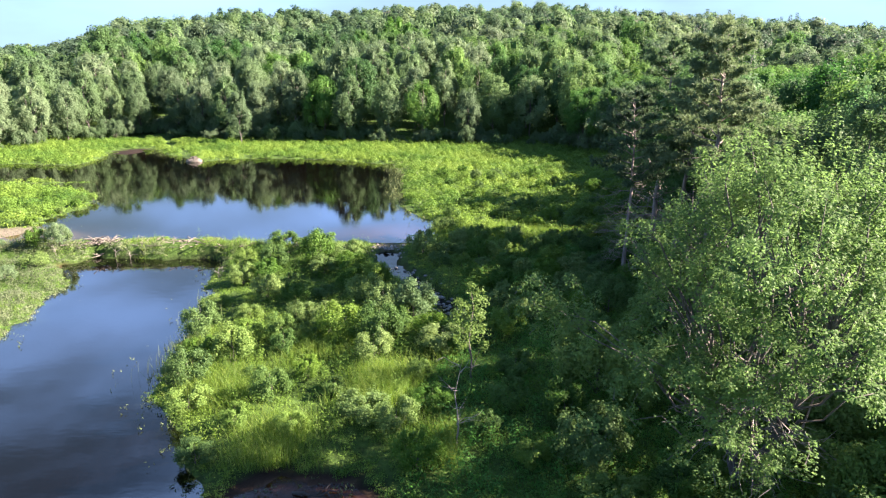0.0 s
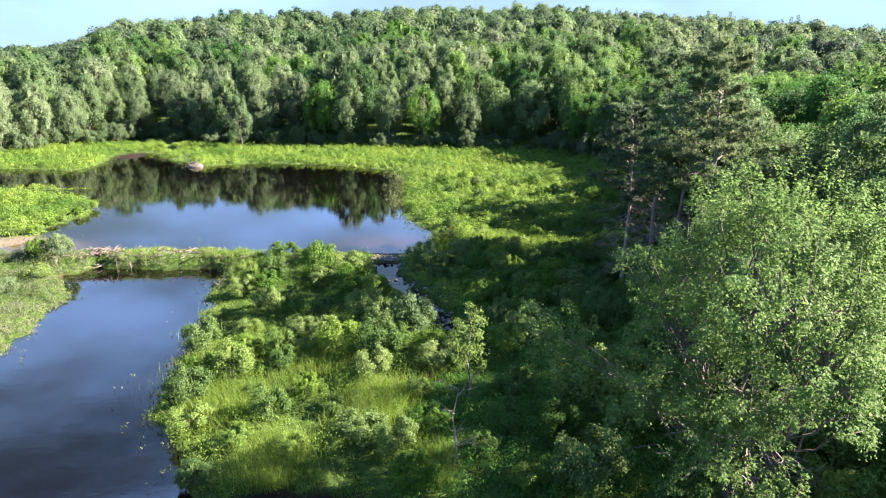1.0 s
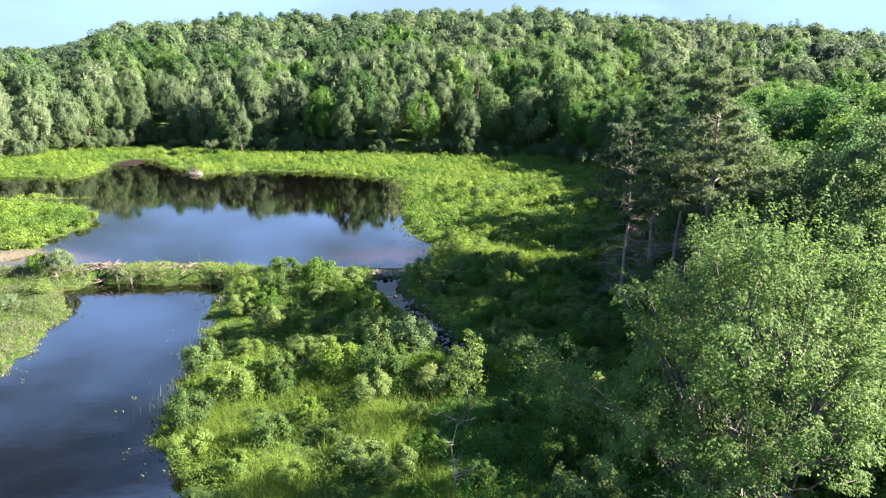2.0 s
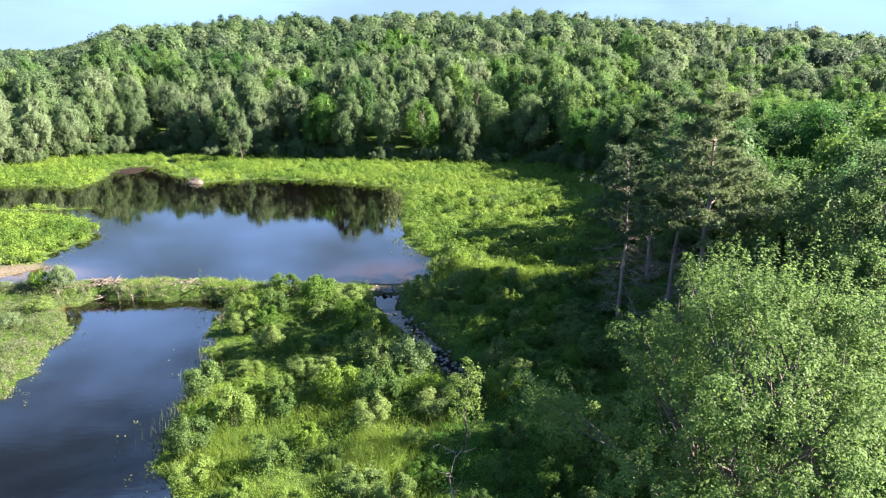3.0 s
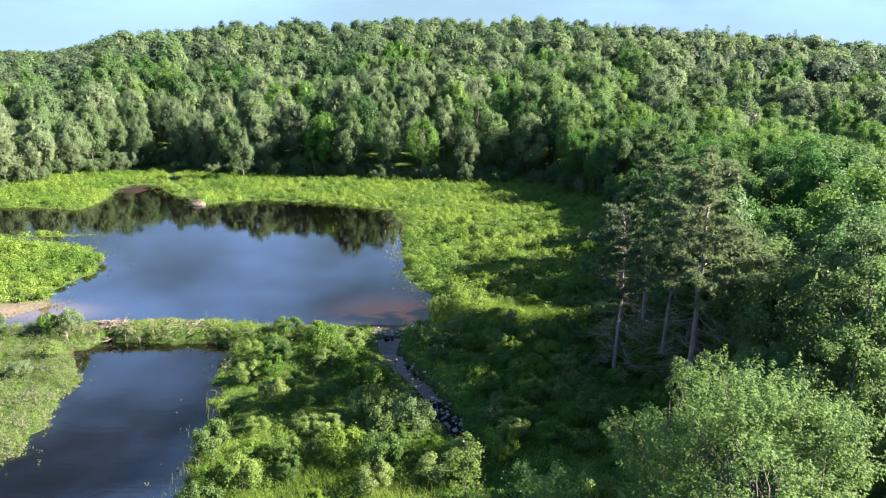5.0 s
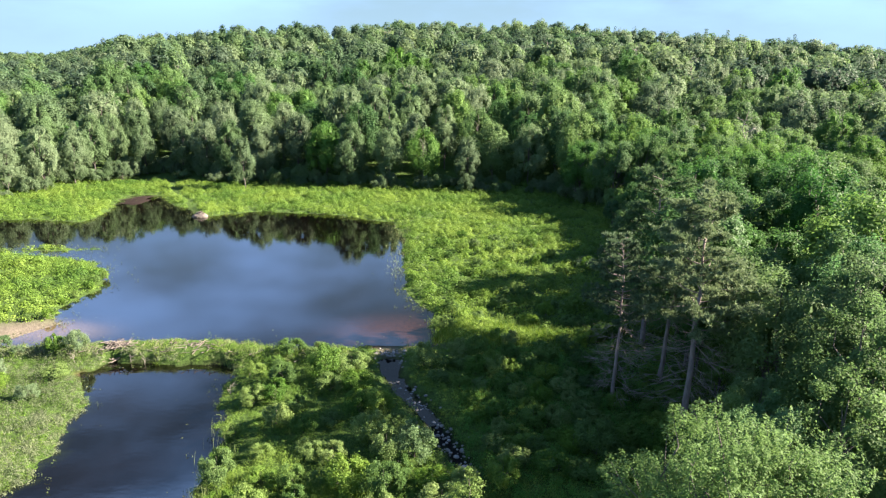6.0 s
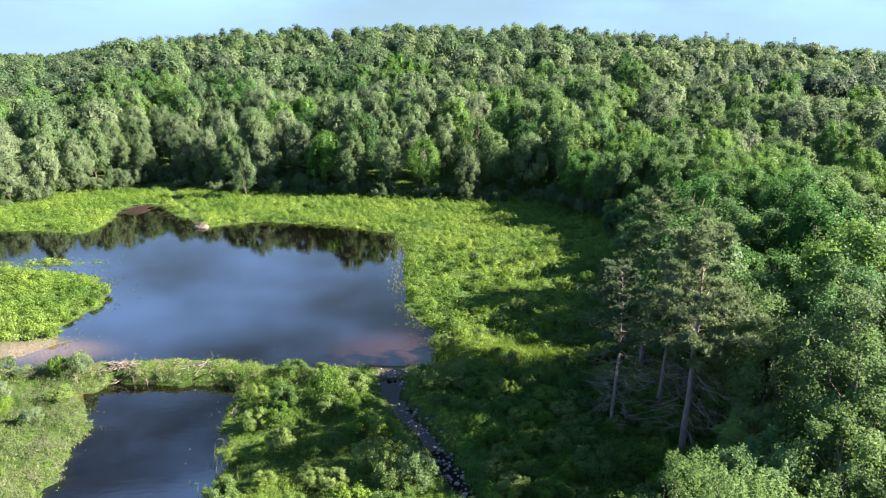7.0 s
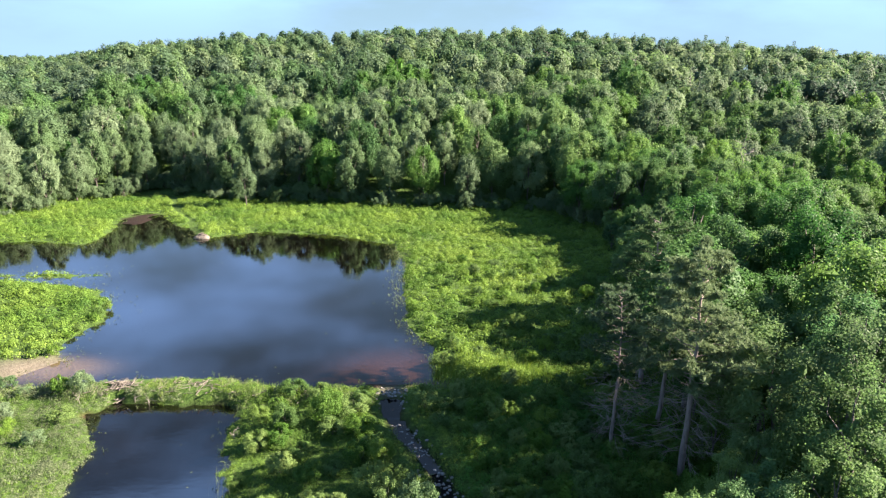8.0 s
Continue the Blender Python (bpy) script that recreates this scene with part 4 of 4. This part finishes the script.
low_plants("bank_plants", 501, (-42, 24, 8, 48), 8.6, 48, 0.074, 0.29, 0.95, LEAF_MEADOW, "thick green leafy plants on the marshy bank", lambda x, y, shore, run, r: ((x > -20) | (r.random(len(x)) < 0.55)) & (edge_distance(x, y, MUD_POOL) > 0.5), tint_shift=0.0)

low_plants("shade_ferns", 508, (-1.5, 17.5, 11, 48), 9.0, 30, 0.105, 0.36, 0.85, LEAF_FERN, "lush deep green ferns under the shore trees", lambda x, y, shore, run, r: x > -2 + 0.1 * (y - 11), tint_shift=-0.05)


def emergent_plants():
    """Sparse low plants that stand in the shallows, thinning out from the shore."""
    r = np.random.default_rng(507)
    m = 60000
    x, y = r.uniform(-62, 0, m), r.uniform(14, 114, m)
    z, up, low, run = land(x, y)
    wet = np.minimum(up, low)
    reach = np.where((x > -11) & (y > 55), 0.8, np.where(x < -34, 0.9, 0.40))
    clump = np.sin(x * 1.9 + 2 * np.sin(y * 0.9)) * np.sin(y * 1.7 + x * 0.6)
    ok = (wet < 0.3) & (wet > -4) & (np.abs(x) < 0.76 * np.maximum(y, 14) + 6) & (r.random(m) < np.exp(np.minimum(wet, 0) / reach) * np.clip(0.55 + 0.8 * clump, 0, 1))
    x, y, level = x[ok], y[ok], np.where(up[ok] < low[ok], Z_UPPER, Z_LOWER)
    m, leaves = len(x), 7
    own = r.uniform(0.4, 1.2, m)
    d = unit(r.normal(size=(m * leaves, 3)) + (0, 0, 0.6)).reshape(m, leaves, 3)
    d[:, :, 2] = np.abs(d[:, :, 2])
    at = np.stack([x, y, level], 1)[:, None, :] + d * np.stack([0.22 * own, 0.22 * own, 0.30 * own], 1)[:, None, :]
    v, f = leaf_blades(r, at.reshape(-1, 3), d.reshape(-1, 3) + 0.5 * r.normal(size=(m * leaves, 3)), 0.11 * r.uniform(0.6, 1.4, m * leaves), 0.4, d.reshape(-1, 3) + (0, 0, 0.8))
    tint = np.clip(0.45 + 0.25 * r.normal(size=m), 0, 1)
    tagged(new("emergent_plants", raw_mesh("emergent_plants", v, f, LEAF_SHALLOW, np.repeat(tint, leaves * 3))), "sparse olive plants standing in the shallow water", "plants", kind="stuff")


emergent_plants()
r5 = np.random.default_rng(510)
gx5, gy5 = r5.uniform(-12.5, 0.5, 90000), r5.uniform(19.0, 31, 90000)
patch5 = (edge_distance(gx5, gy5, MUD_POOL) > 0.5) & (edge_distance(gx5, gy5, LOWER) > 0.3) & (np.sin(gx5 * 0.9 + 1.0) * np.sin(gy5 * 0.7) + 0.5 * r5.normal(size=90000) > 0.62)
blades("sedge_grass", 511, gx5[patch5], gy5[patch5], 0.8, GRASS, "tall yellow-green sedge grass on the bank", 0.35, 0.013)
gx6, gy6 = r5.normal(-0.5, 3.0, 8000) + 4.0, r5.normal(50.6, 1.3, 8000)
blades("bright_grass", 512, gx6, gy6, 0.8, GRASS, "sunlit bright green grass beside the pond outlet")
ex5 = r5.normal(-6.8, 1.5, 900) - 0.02 * (np.linspace(66, 96, 900) - 66)
blades("emergent_reeds", 514, ex5, np.linspace(66, 96, 900) + r5.normal(size=900), 0.38, REED, "sparse brown reeds standing in the shallow water", 0.3, 0.035, "reeds")
ring5 = np.array(LOWER + LOWER[:1])
seg5 = r5.integers(8, 12, 240)
mix5 = r5.random(240)[:, None]
edge5 = ring5[seg5] * (1 - mix5) + ring5[seg5 + 1] * mix5 + r5.normal(size=(240, 2)) * 0.55 + (0.5, 0)
blades("shore_reeds", 513, edge5[:, 0], edge5[:, 1], 1.0, REED, "pale dry reeds along the water's edge", 0.2, 0.016, "reeds")

SHRUBS = [leafy_meshes(600 + k, 2.1, 1.3, 0.0, 16, 400, 0.078, (LEAF_SHRUB, LEAF_SHRUB, LEAF_SILVER, LEAF_SHRUB)[k], BARK, 0.03, jitter=0.85, lump=(0.22, 0.50), core=0.42, lift=1.1) for k in range(4)]
SHRUB_AT = [(-5.4, 29.6, 1.1), (-3.6, 32.4, 1.0), (-1.9, 32.6, 1.15), (-9.2, 42.8, 1.25), (-7.4, 43.4, 1.2), (-8.6, 41.0, 1.0), (-6.6, 40.8, 1.0), (-3.4, 27.0, 0.8), (-10.2, 27.2, 0.9),
            (-11.6, 25.4, 0.9), (-12.0, 27.8, 0.8), (-10.4, 30.0, 0.9), (-8.2, 33.0, 0.8), (-13.6, 39.0, 0.8), (-12.2, 41.4, 0.9), (-14.6, 42.6, 0.7), (-10.6, 23.0, 0.8), (-9.0, 19.6, 0.7),
            (-3.2, 22.2, 0.9), (-1.8, 21.4, 0.8), (4.6, 21.6, 0.8), (6.4, 23.8, 1.6), (3.2, 30.2, 0.9), (6.0, 31.0, 1.0), (1.2, 44.0, 0.8), (3.5, 43.0, 0.9), (-31.4, 45.4, 0.7), (-29.8, 45.6, 0.8),
            (5.2, 19.0, 1.2), (10.8, 20.8, 1.3), (12.6, 24.8, 1.5), (12.0, 29.8, 1.4), (15.0, 30.8, 1.6), (9.0, 33.0, 1.1), (4.6, 13.6, 1.1), (11.8, 14.6, 1.3), (5.6, 16.6, 1.0), (13.6, 17.2, 1.6), (14.6, 19.6, 1.7), (12.9, 15.0, 1.5), (10.5, 13.8, 1.2), (8.2, 13.8, 1.1), (15.8, 16.6, 1.8), (7.4, 15.6, 1.0)]
shrub_protos = []
spots = [(x, y, s) for x, y, s in SHRUB_AT]


def more_shrubs(upto, x0, x1, y0, y1, gap, lo, hi, shore=0.2):
    tries = 0
    while len(spots) < upto and tries < 6000:
        tries += 1
        x, y = rng.uniform(x0, x1), rng.uniform(y0, y1)
        z, ok, near_water, run = on_land(np.array([x]), np.array([y]), shore)
        if ok[0] and (run[0] > (2.2 if y > 40 else 1.7) or y < 30) and x < east_edge(y) + 3 and x < 0.74 * y + 4 and not (-8 < x < -1.6 and y < 20.4) and math.hypot(x - 1.1, y - 24.6) > 2.0 and math.hypot(x - 0.5, y - 20) > 1.5 and all((x - a) ** 2 + (y - b) ** 2 > gap for a, b, _ in spots):
            spots.append((x, y, rng.uniform(lo, hi)))


more_shrubs(124, 2.5, 20, 12, 62, 2.2, 0.5, 0.95)
more_shrubs(158, -14, 2, 28, 46, 2.4, 0.6, 1.1)
more_shrubs(172, -13, 2, 18.5, 28, 4.5, 0.45, 0.8)
more_shrubs(196, -40, -29.5, 26, 46, 2.6, 0.5, 1.0)
more_shrubs(229, -2, 18, 50, 84, 5.0, 0.45, 0.8)
more_shrubs(242, -38, -36, 52, 70, 2.0, 0.3, 0.5)
more_shrubs(len(spots) + 34, 1.0, 13.0, 30, 47, 1.8, 0.5, 0.95)
# a fringe of willow bushes before the north wood
marsh_count = len(spots)
for x, y in ((20.5, 113.0), (23.0, 110.5), (25.5, 112.5), (22.0, 116.5), (26.5, 108.0), (19.0, 117.5), (22.5, 106.5), (24.5, 104.0)):
    spots.append((x, y, 1.6))
for k in range(96):
    x = -98 + 120 * (k + rng.random()) / 96
    spots.append((x, float(north_edge(x)) + rng.uniform(-1.0, 4.0), rng.uniform(0.7, 1.6)))
for k in range(64):
    x = -104 + 78 * (k + rng.random()) / 64
    spots.append((x, float(north_edge(x)) + rng.uniform(1.0, 8.0), rng.uniform(1.2, 2.0)))
for k, (x, y, s) in enumerate(spots):
    z = height_at(x, y)
    kind = (2, 0, 1)[k % 3] if x < -24 and y < 47 else (0, 1, 3)[k % 3]
    if k < 4:
        t = tree_of("shrub", SHRUBS[k], x, y, z, ("rounded bright green shrub on the marshy bank", "spreading light green shrub on the marshy bank", "silvery grey-green willow shrub", "low dark green shrub")[k], "shrub", "shrubs of the marsh")
        t.scale = (s, s, s)
        shrub_protos.append(t)
    elif k == marsh_count:
        willow = tree_of("willow_bush", SHRUBS[2], x, y, z, "silvery grey-green willow bush before the north wood", "bush", "willow bushes before the wood")
        willow.scale = (s, s, s)
    elif k > marsh_count:
        copy_thing(willow, set_down(x, y, z, k * 2.1, s / willow.scale[0], 0.9 + 0.25 * math.sin(k)))
    else:
        copy_thing(shrub_protos[kind], set_down(x, y, z, k * 2.1, s / shrub_protos[kind].scale[0], 0.85 + 0.25 * math.sin(k)))


# ---- the dam, the lodge and the stream ----
def stick_mesh(seed, long, thick):
    r = np.random.default_rng(seed)
    v, f = tube(bent(r, (-long / 2, 0, 0), (long / 2, 0, 0), 4, 0.03), [thick, thick * 0.95, thick * 0.85, thick * 0.7, thick * 0.45], 5)
    return raw_mesh("stick", np.array(v), f, STICK_WOOD, smooth=True)


STICKS = [stick_mesh(700 + k, (0.7, 0.9, 0.5, 1.1)[k], (0.025, 0.03, 0.022, 0.034)[k]) for k in range(4)]
CREST = [(-36, 45.6), (-32, 46.1), (-28.6, 46.7), (-24, 47.2), (-19, 47.4), (-15.5, 46.7), (-12, 46.1), (-8, 46.4)]


def mound_mesh(name, seed, wide, tall, mat):
    r = np.random.default_rng(seed)
    rings, sides = 7, 18
    verts, faces = [], []
    for k in range(rings + 1):
        f = k / rings
        for s in range(sides):
            a = 2 * math.pi * s / sides
            q = wide * math.cos(f * 1.5) * (1 + 0.14 * math.sin(3 * a + seed) + 0.05 * r.normal())
            verts.append((q * math.cos(a), q * math.sin(a) * 0.8, tall * math.sin(f * 1.57) + 0.03 * r.normal() - 0.1))
    for k in range(rings):
        for s in range(sides):
            q = (s + 1) % sides
            faces.append((k * sides + s, k * sides + q, (k + 1) * sides + q, (k + 1) * sides + s))
    return raw_mesh(name, np.array(verts), faces, mat, smooth=True)


dam = base("beaver_dam", -23, 46.8, 0.0, "low beaver dam of mud and bleached grey sticks between two ponds", "dam")
r7 = np.random.default_rng(710)
crest_x = [c[0] for c in CREST]
crest_y = [c[1] for c in CREST]
for k in range(230):
    x = float(r7.choice([r7.normal(-27.2, 0.7), r7.normal(-21.0, 1.5), r7.uniform(-33, -11)], p=[0.52, 0.28, 0.20]))
    across = r7.uniform(-1.3, 0.5)
    y = float(np.interp(x, crest_x, crest_y)) + across
    ob = part("stick", STICKS[k % 4], dam)
    z = max(height_at(x, y), -0.55) + r7.uniform(0.02, 0.14) + 0.22 * r7.random() * math.exp(-((x + 27) ** 2) / 2 - across ** 2)
    ob.matrix_basis = Matrix.Translation((x + 23, y - 46.8, z)) @ Euler((r7.normal() * 0.2, r7.normal() * 0.28, r7.normal(1.1, 0.9))).to_matrix().to_4x4()

lodge = base("beaver_lodge", -39.6, 95.4, 0.0, "small beaver lodge of piled grey sticks and mud", "lodge")
part("mound", mound_mesh("mound", 3, 1.25, 0.6, STICK_WOOD), lodge)
for k in range(90):
    a, d = r7.uniform(0, 6.28), r7.uniform(0.1, 1.1)
    ob = part("stick", STICKS[k % 4], lodge)
    ob.matrix_basis = Matrix.Translation((d * math.cos(a), d * 0.8 * math.sin(a), 0.62 * math.cos(d * 1.2) + 0.02)) @ Euler((0, 0.25 + 0.35 * d, a + r7.normal() * 0.6)).to_matrix().to_4x4()

blades("dam_grass", 730, np.concatenate([r7.uniform(-34, -30, 350), r7.uniform(-25, -23, 250), r7.uniform(-19, -9, 800)]), 46.3 + r7.normal(size=1400) * 0.7, 0.45, GRASS, "grass tufts on the beaver dam")


def rock_mesh(seed):
    bm = bmesh.new()
    bmesh.ops.create_icosphere(bm, subdivisions=2, radius=0.5)
    r = np.random.default_rng(seed)
    ways = unit(r.normal(size=(7, 3)))
    for v in bm.verts:
        n = np.array(v.co) / 0.5
        cut = min(1.0, min(0.86 / max(0.05, float(n @ w)) for w in ways if n @ w > 0.3) if any(n @ w > 0.3 for w in ways) else 1.0)
        v.co = Vector(n * 0.5 * cut * (1, 0.8, 0.55)) + Vector(r.normal(size=3) * 0.012)
    me = bpy.data.meshes.new("rock")
    bm.to_mesh(me)
    bm.free()
    me.materials.append(STONE)
    return me


ROCKS = [rock_mesh(720 + k) for k in range(4)]
run_s = [0.0]
for (ax, ay), (bx, by) in zip(STREAM, STREAM[1:]):
    run_s.append(run_s[-1] + math.hypot(bx - ax, by - ay))
for k in range(290):
    s = float(r7.choice([r7.uniform(0.0, 3.0), r7.uniform(5, 18)], p=[0.3, 0.7]))
    x = float(np.interp(s, run_s, [p[0] for p in STREAM])) + r7.normal() * (0.85 if s < 3.4 else 0.5)
    y = float(np.interp(s, run_s, [p[1] for p in STREAM])) + r7.normal() * 0.3
    ob = new("rock", ROCKS[k % 4])
    q = float(np.clip(r7.lognormal(-1.6, 0.36), 0.10, 0.40))
    ob.matrix_basis = Matrix.LocRotScale((x, y, height_at(x, y) + 0.12 * q), Euler((r7.normal() * 0.2, r7.normal() * 0.2, r7.uniform(0, 6.3))), (q, q, q))
    tagged(ob, "pale grey rounded stone in the stream bed", "rock", "stones of the outlet stream")


def stream_water():
    """A thin sheet of water that runs down the stream bed from the pond's outlet."""
    bm = bmesh.new()
    rows = []
    along = np.linspace(0.3, 11.8, 40)
    fall = np.polyfit(along, [min(-0.1, height_at(float(np.interp(s, run_s, [p[0] for p in STREAM])), float(np.interp(s, run_s, [p[1] for p in STREAM])))) for s in along], 2)
    for k in range(25):
        s = 0.3 + 11.5 * k / 24
        x, y = float(np.interp(s, run_s, [p[0] for p in STREAM])), float(np.interp(s, run_s, [p[1] for p in STREAM]))
        x2, y2 = float(np.interp(s + 0.2, run_s, [p[0] for p in STREAM])), float(np.interp(s + 0.2, run_s, [p[1] for p in STREAM]))
        way = Vector((x2 - x, y2 - y)).normalized()
        z = fall[0] * s * s + fall[1] * s + fall[2] + 0.08
        rows.append([bm.verts.new((x - way.y * w, y + way.x * w, z)) for w in (-1.05 + 0.65 * k / 24, 1.05 - 0.65 * k / 24)])
    for a, b in zip(rows, rows[1:]):
        bm.faces.new((a[0], b[0], b[1], a[1]))
    bm.normal_update()
    for f in bm.faces:
        if f.normal.z < 0:
            f.normal_flip()
    me = bpy.data.meshes.new("water_stream")
    bm.to_mesh(me)
    bm.free()
    me.materials.append(WATER)
    tagged(new("water_stream", me), "narrow dark outlet stream below the dam", "water", kind="structure").visible_shadow = False


stream_water()


# ---- saplings and snags ----
def bare_tree(seed, tall, thick, count, reach, mat):
    r = np.random.default_rng(seed)
    spine = bent(r, (0, 0, -0.2), (r.normal() * 0.06 * tall, r.normal() * 0.06 * tall, tall), 6, 0.02)
    trunk = tube(spine, [thick * (1 - 0.14 * k) for k in range(7)], 6)
    twigs = []
    for k in range(count):
        root = spine[2 + int(r.integers(0, 4))] + (0, 0, r.uniform(0, tall / 8))
        a = r.uniform(0, 6.28)
        tip = root + np.array([math.cos(a), math.sin(a), r.uniform(0.2, 0.9)]) * reach * r.uniform(0.4, 1.0)
        path = bent(r, root, tip, 3, 0.08)
        spray = [tube(path, [thick * 0.4, thick * 0.3, thick * 0.2, thick * 0.08], 4)]
        for q in (1, 2):
            e = path[q] + (tip - root) * 0.4 + r.normal(size=3) * reach * 0.16
            spray.append(tube([path[q], path[q] + (e - path[q]) * 0.5, path[q] + (e - path[q]) * 0.8, e], [thick * 0.2, thick * 0.15, thick * 0.1, thick * 0.06], 4))
        twigs.append(joined(spray))
    return raw_mesh("trunk", np.array(trunk[0]), trunk[1], mat, smooth=True), [raw_mesh("branch", *p, mat) for p in twigs]


def snag(x, y, meshes, label, name="dead_tree"):
    ob = base(name, x, y, height_at(x, y), label, "dead tree", "dead trees")
    part("trunk", meshes[0], ob)
    for me in meshes[1]:
        part("branch", me, ob)
    return ob


snag(0.45, 20.3, bare_tree(800, 3.5, 0.04, 10, 1.0, DEAD_WOOD), "bleached bare dead sapling among green plants", "dead_sapling")
snag(45.0, 98.0, bare_tree(801, 14.5, 0.16, 16, 2.4, DEAD_WOOD), "tall grey leafless dead tree in the wood")
# grey leafless trees among the hill's crowns
for k, (x, y, tall) in enumerate([(-10.1, 157.0, 12.5), (33.8, 239.0, 14.0), (62.9, 227.0, 14.5), (77.0, 214.0, 14.0), (57.3, 232.5, 13.5), (-77.3, 184.0, 13.0), (-31.8, 309.0, 14.0)]):
    snag(x, y, bare_tree(860 + k, tall, 0.17, 18, 2.6, DEAD_WOOD), "grey leafless dead tree rising from the hill's woods")
tree_of("sapling", leafy_meshes(810, 4.9, 0.95, 0.7, 20, 110, 0.085, LEAF_SAPLING, BARK, 0.05, limb=0.2, core=0.12, jitter=0.7, lump=(0.22, 0.60)), 1.1, 25.0, height_at(1.1, 25.0), "thin yellow-green sapling with drooping leafy twigs", "sapling")

for k, (x, y, tall) in enumerate([(-25.6, 45.5, 0.9), (-24.4, 45.4, 0.7), (-29.6, 44.6, 0.8), (-15.8, 40.6, 0.7)]):
    snag(x, y, bare_tree(830 + k, tall, 0.025, 8, 0.8, DEAD_WOOD), "grey dead twigs standing in the shallow water", "dead_brush")


# a dark forked piece of driftwood on the mud
r9 = np.random.default_rng(850)
drift_bits = [tube(bent(r9, (-0.75, 0, 0.05), (0.75, 0.1, 0.06), 5, 0.04), [0.05, 0.06, 0.055, 0.045, 0.035, 0.02], 6)]
for a, b in (((0.1, 0, 0.05), (0.5, 0.5, 0.14)), ((-0.3, 0, 0.05), (-0.65, -0.35, 0.10)), ((0.35, 0.05, 0.06), (0.6, -0.3, 0.22))):
    drift_bits.append(tube(bent(r9, a, b, 5, 0.06), [0.035, 0.03, 0.025, 0.02, 0.015, 0.008], 6))
driftwood = tagged(new("driftwood", raw_mesh("driftwood", *joined(drift_bits), WET_WOOD, smooth=True)), "dark wet forked branch lying on the mud", "branch")
driftwood.matrix_basis = Matrix.Translation((-4.3, 18.0, Z_LOWER + 0.0))


def floating_leaves():
    """Small pale leaves and scraps of weed afloat on both ponds."""
    r = np.random.default_rng(840)
    x, y = r.uniform(-40, -2, 2600), r.uniform(16, 96, 2600)
    up, low = edge_distance(x, y, UPPER), edge_distance(x, y, LOWER)
    shore = np.minimum(up, low)
    ok = (shore < -0.4) & (r.random(2600) < 0.25 * np.exp(shore / 1.6) + 0.006)
    x, y, z = x[ok], y[ok], np.where(up[ok] < 0, Z_UPPER, Z_LOWER) + 0.006
    v, f = leaf_blades(r, np.stack([x, y, z], 1), np.tile((0.0, 0.0, 1.0), (len(x), 1)), r.uniform(0.05, 0.13, len(x)), 0.8)
    tagged(new("floating_leaves", raw_mesh("floating_leaves", v, f, REED, np.full(len(v), 0.7))), "small pale leaves floating on the dark ponds", "leaves", kind="stuff")


floating_leaves()
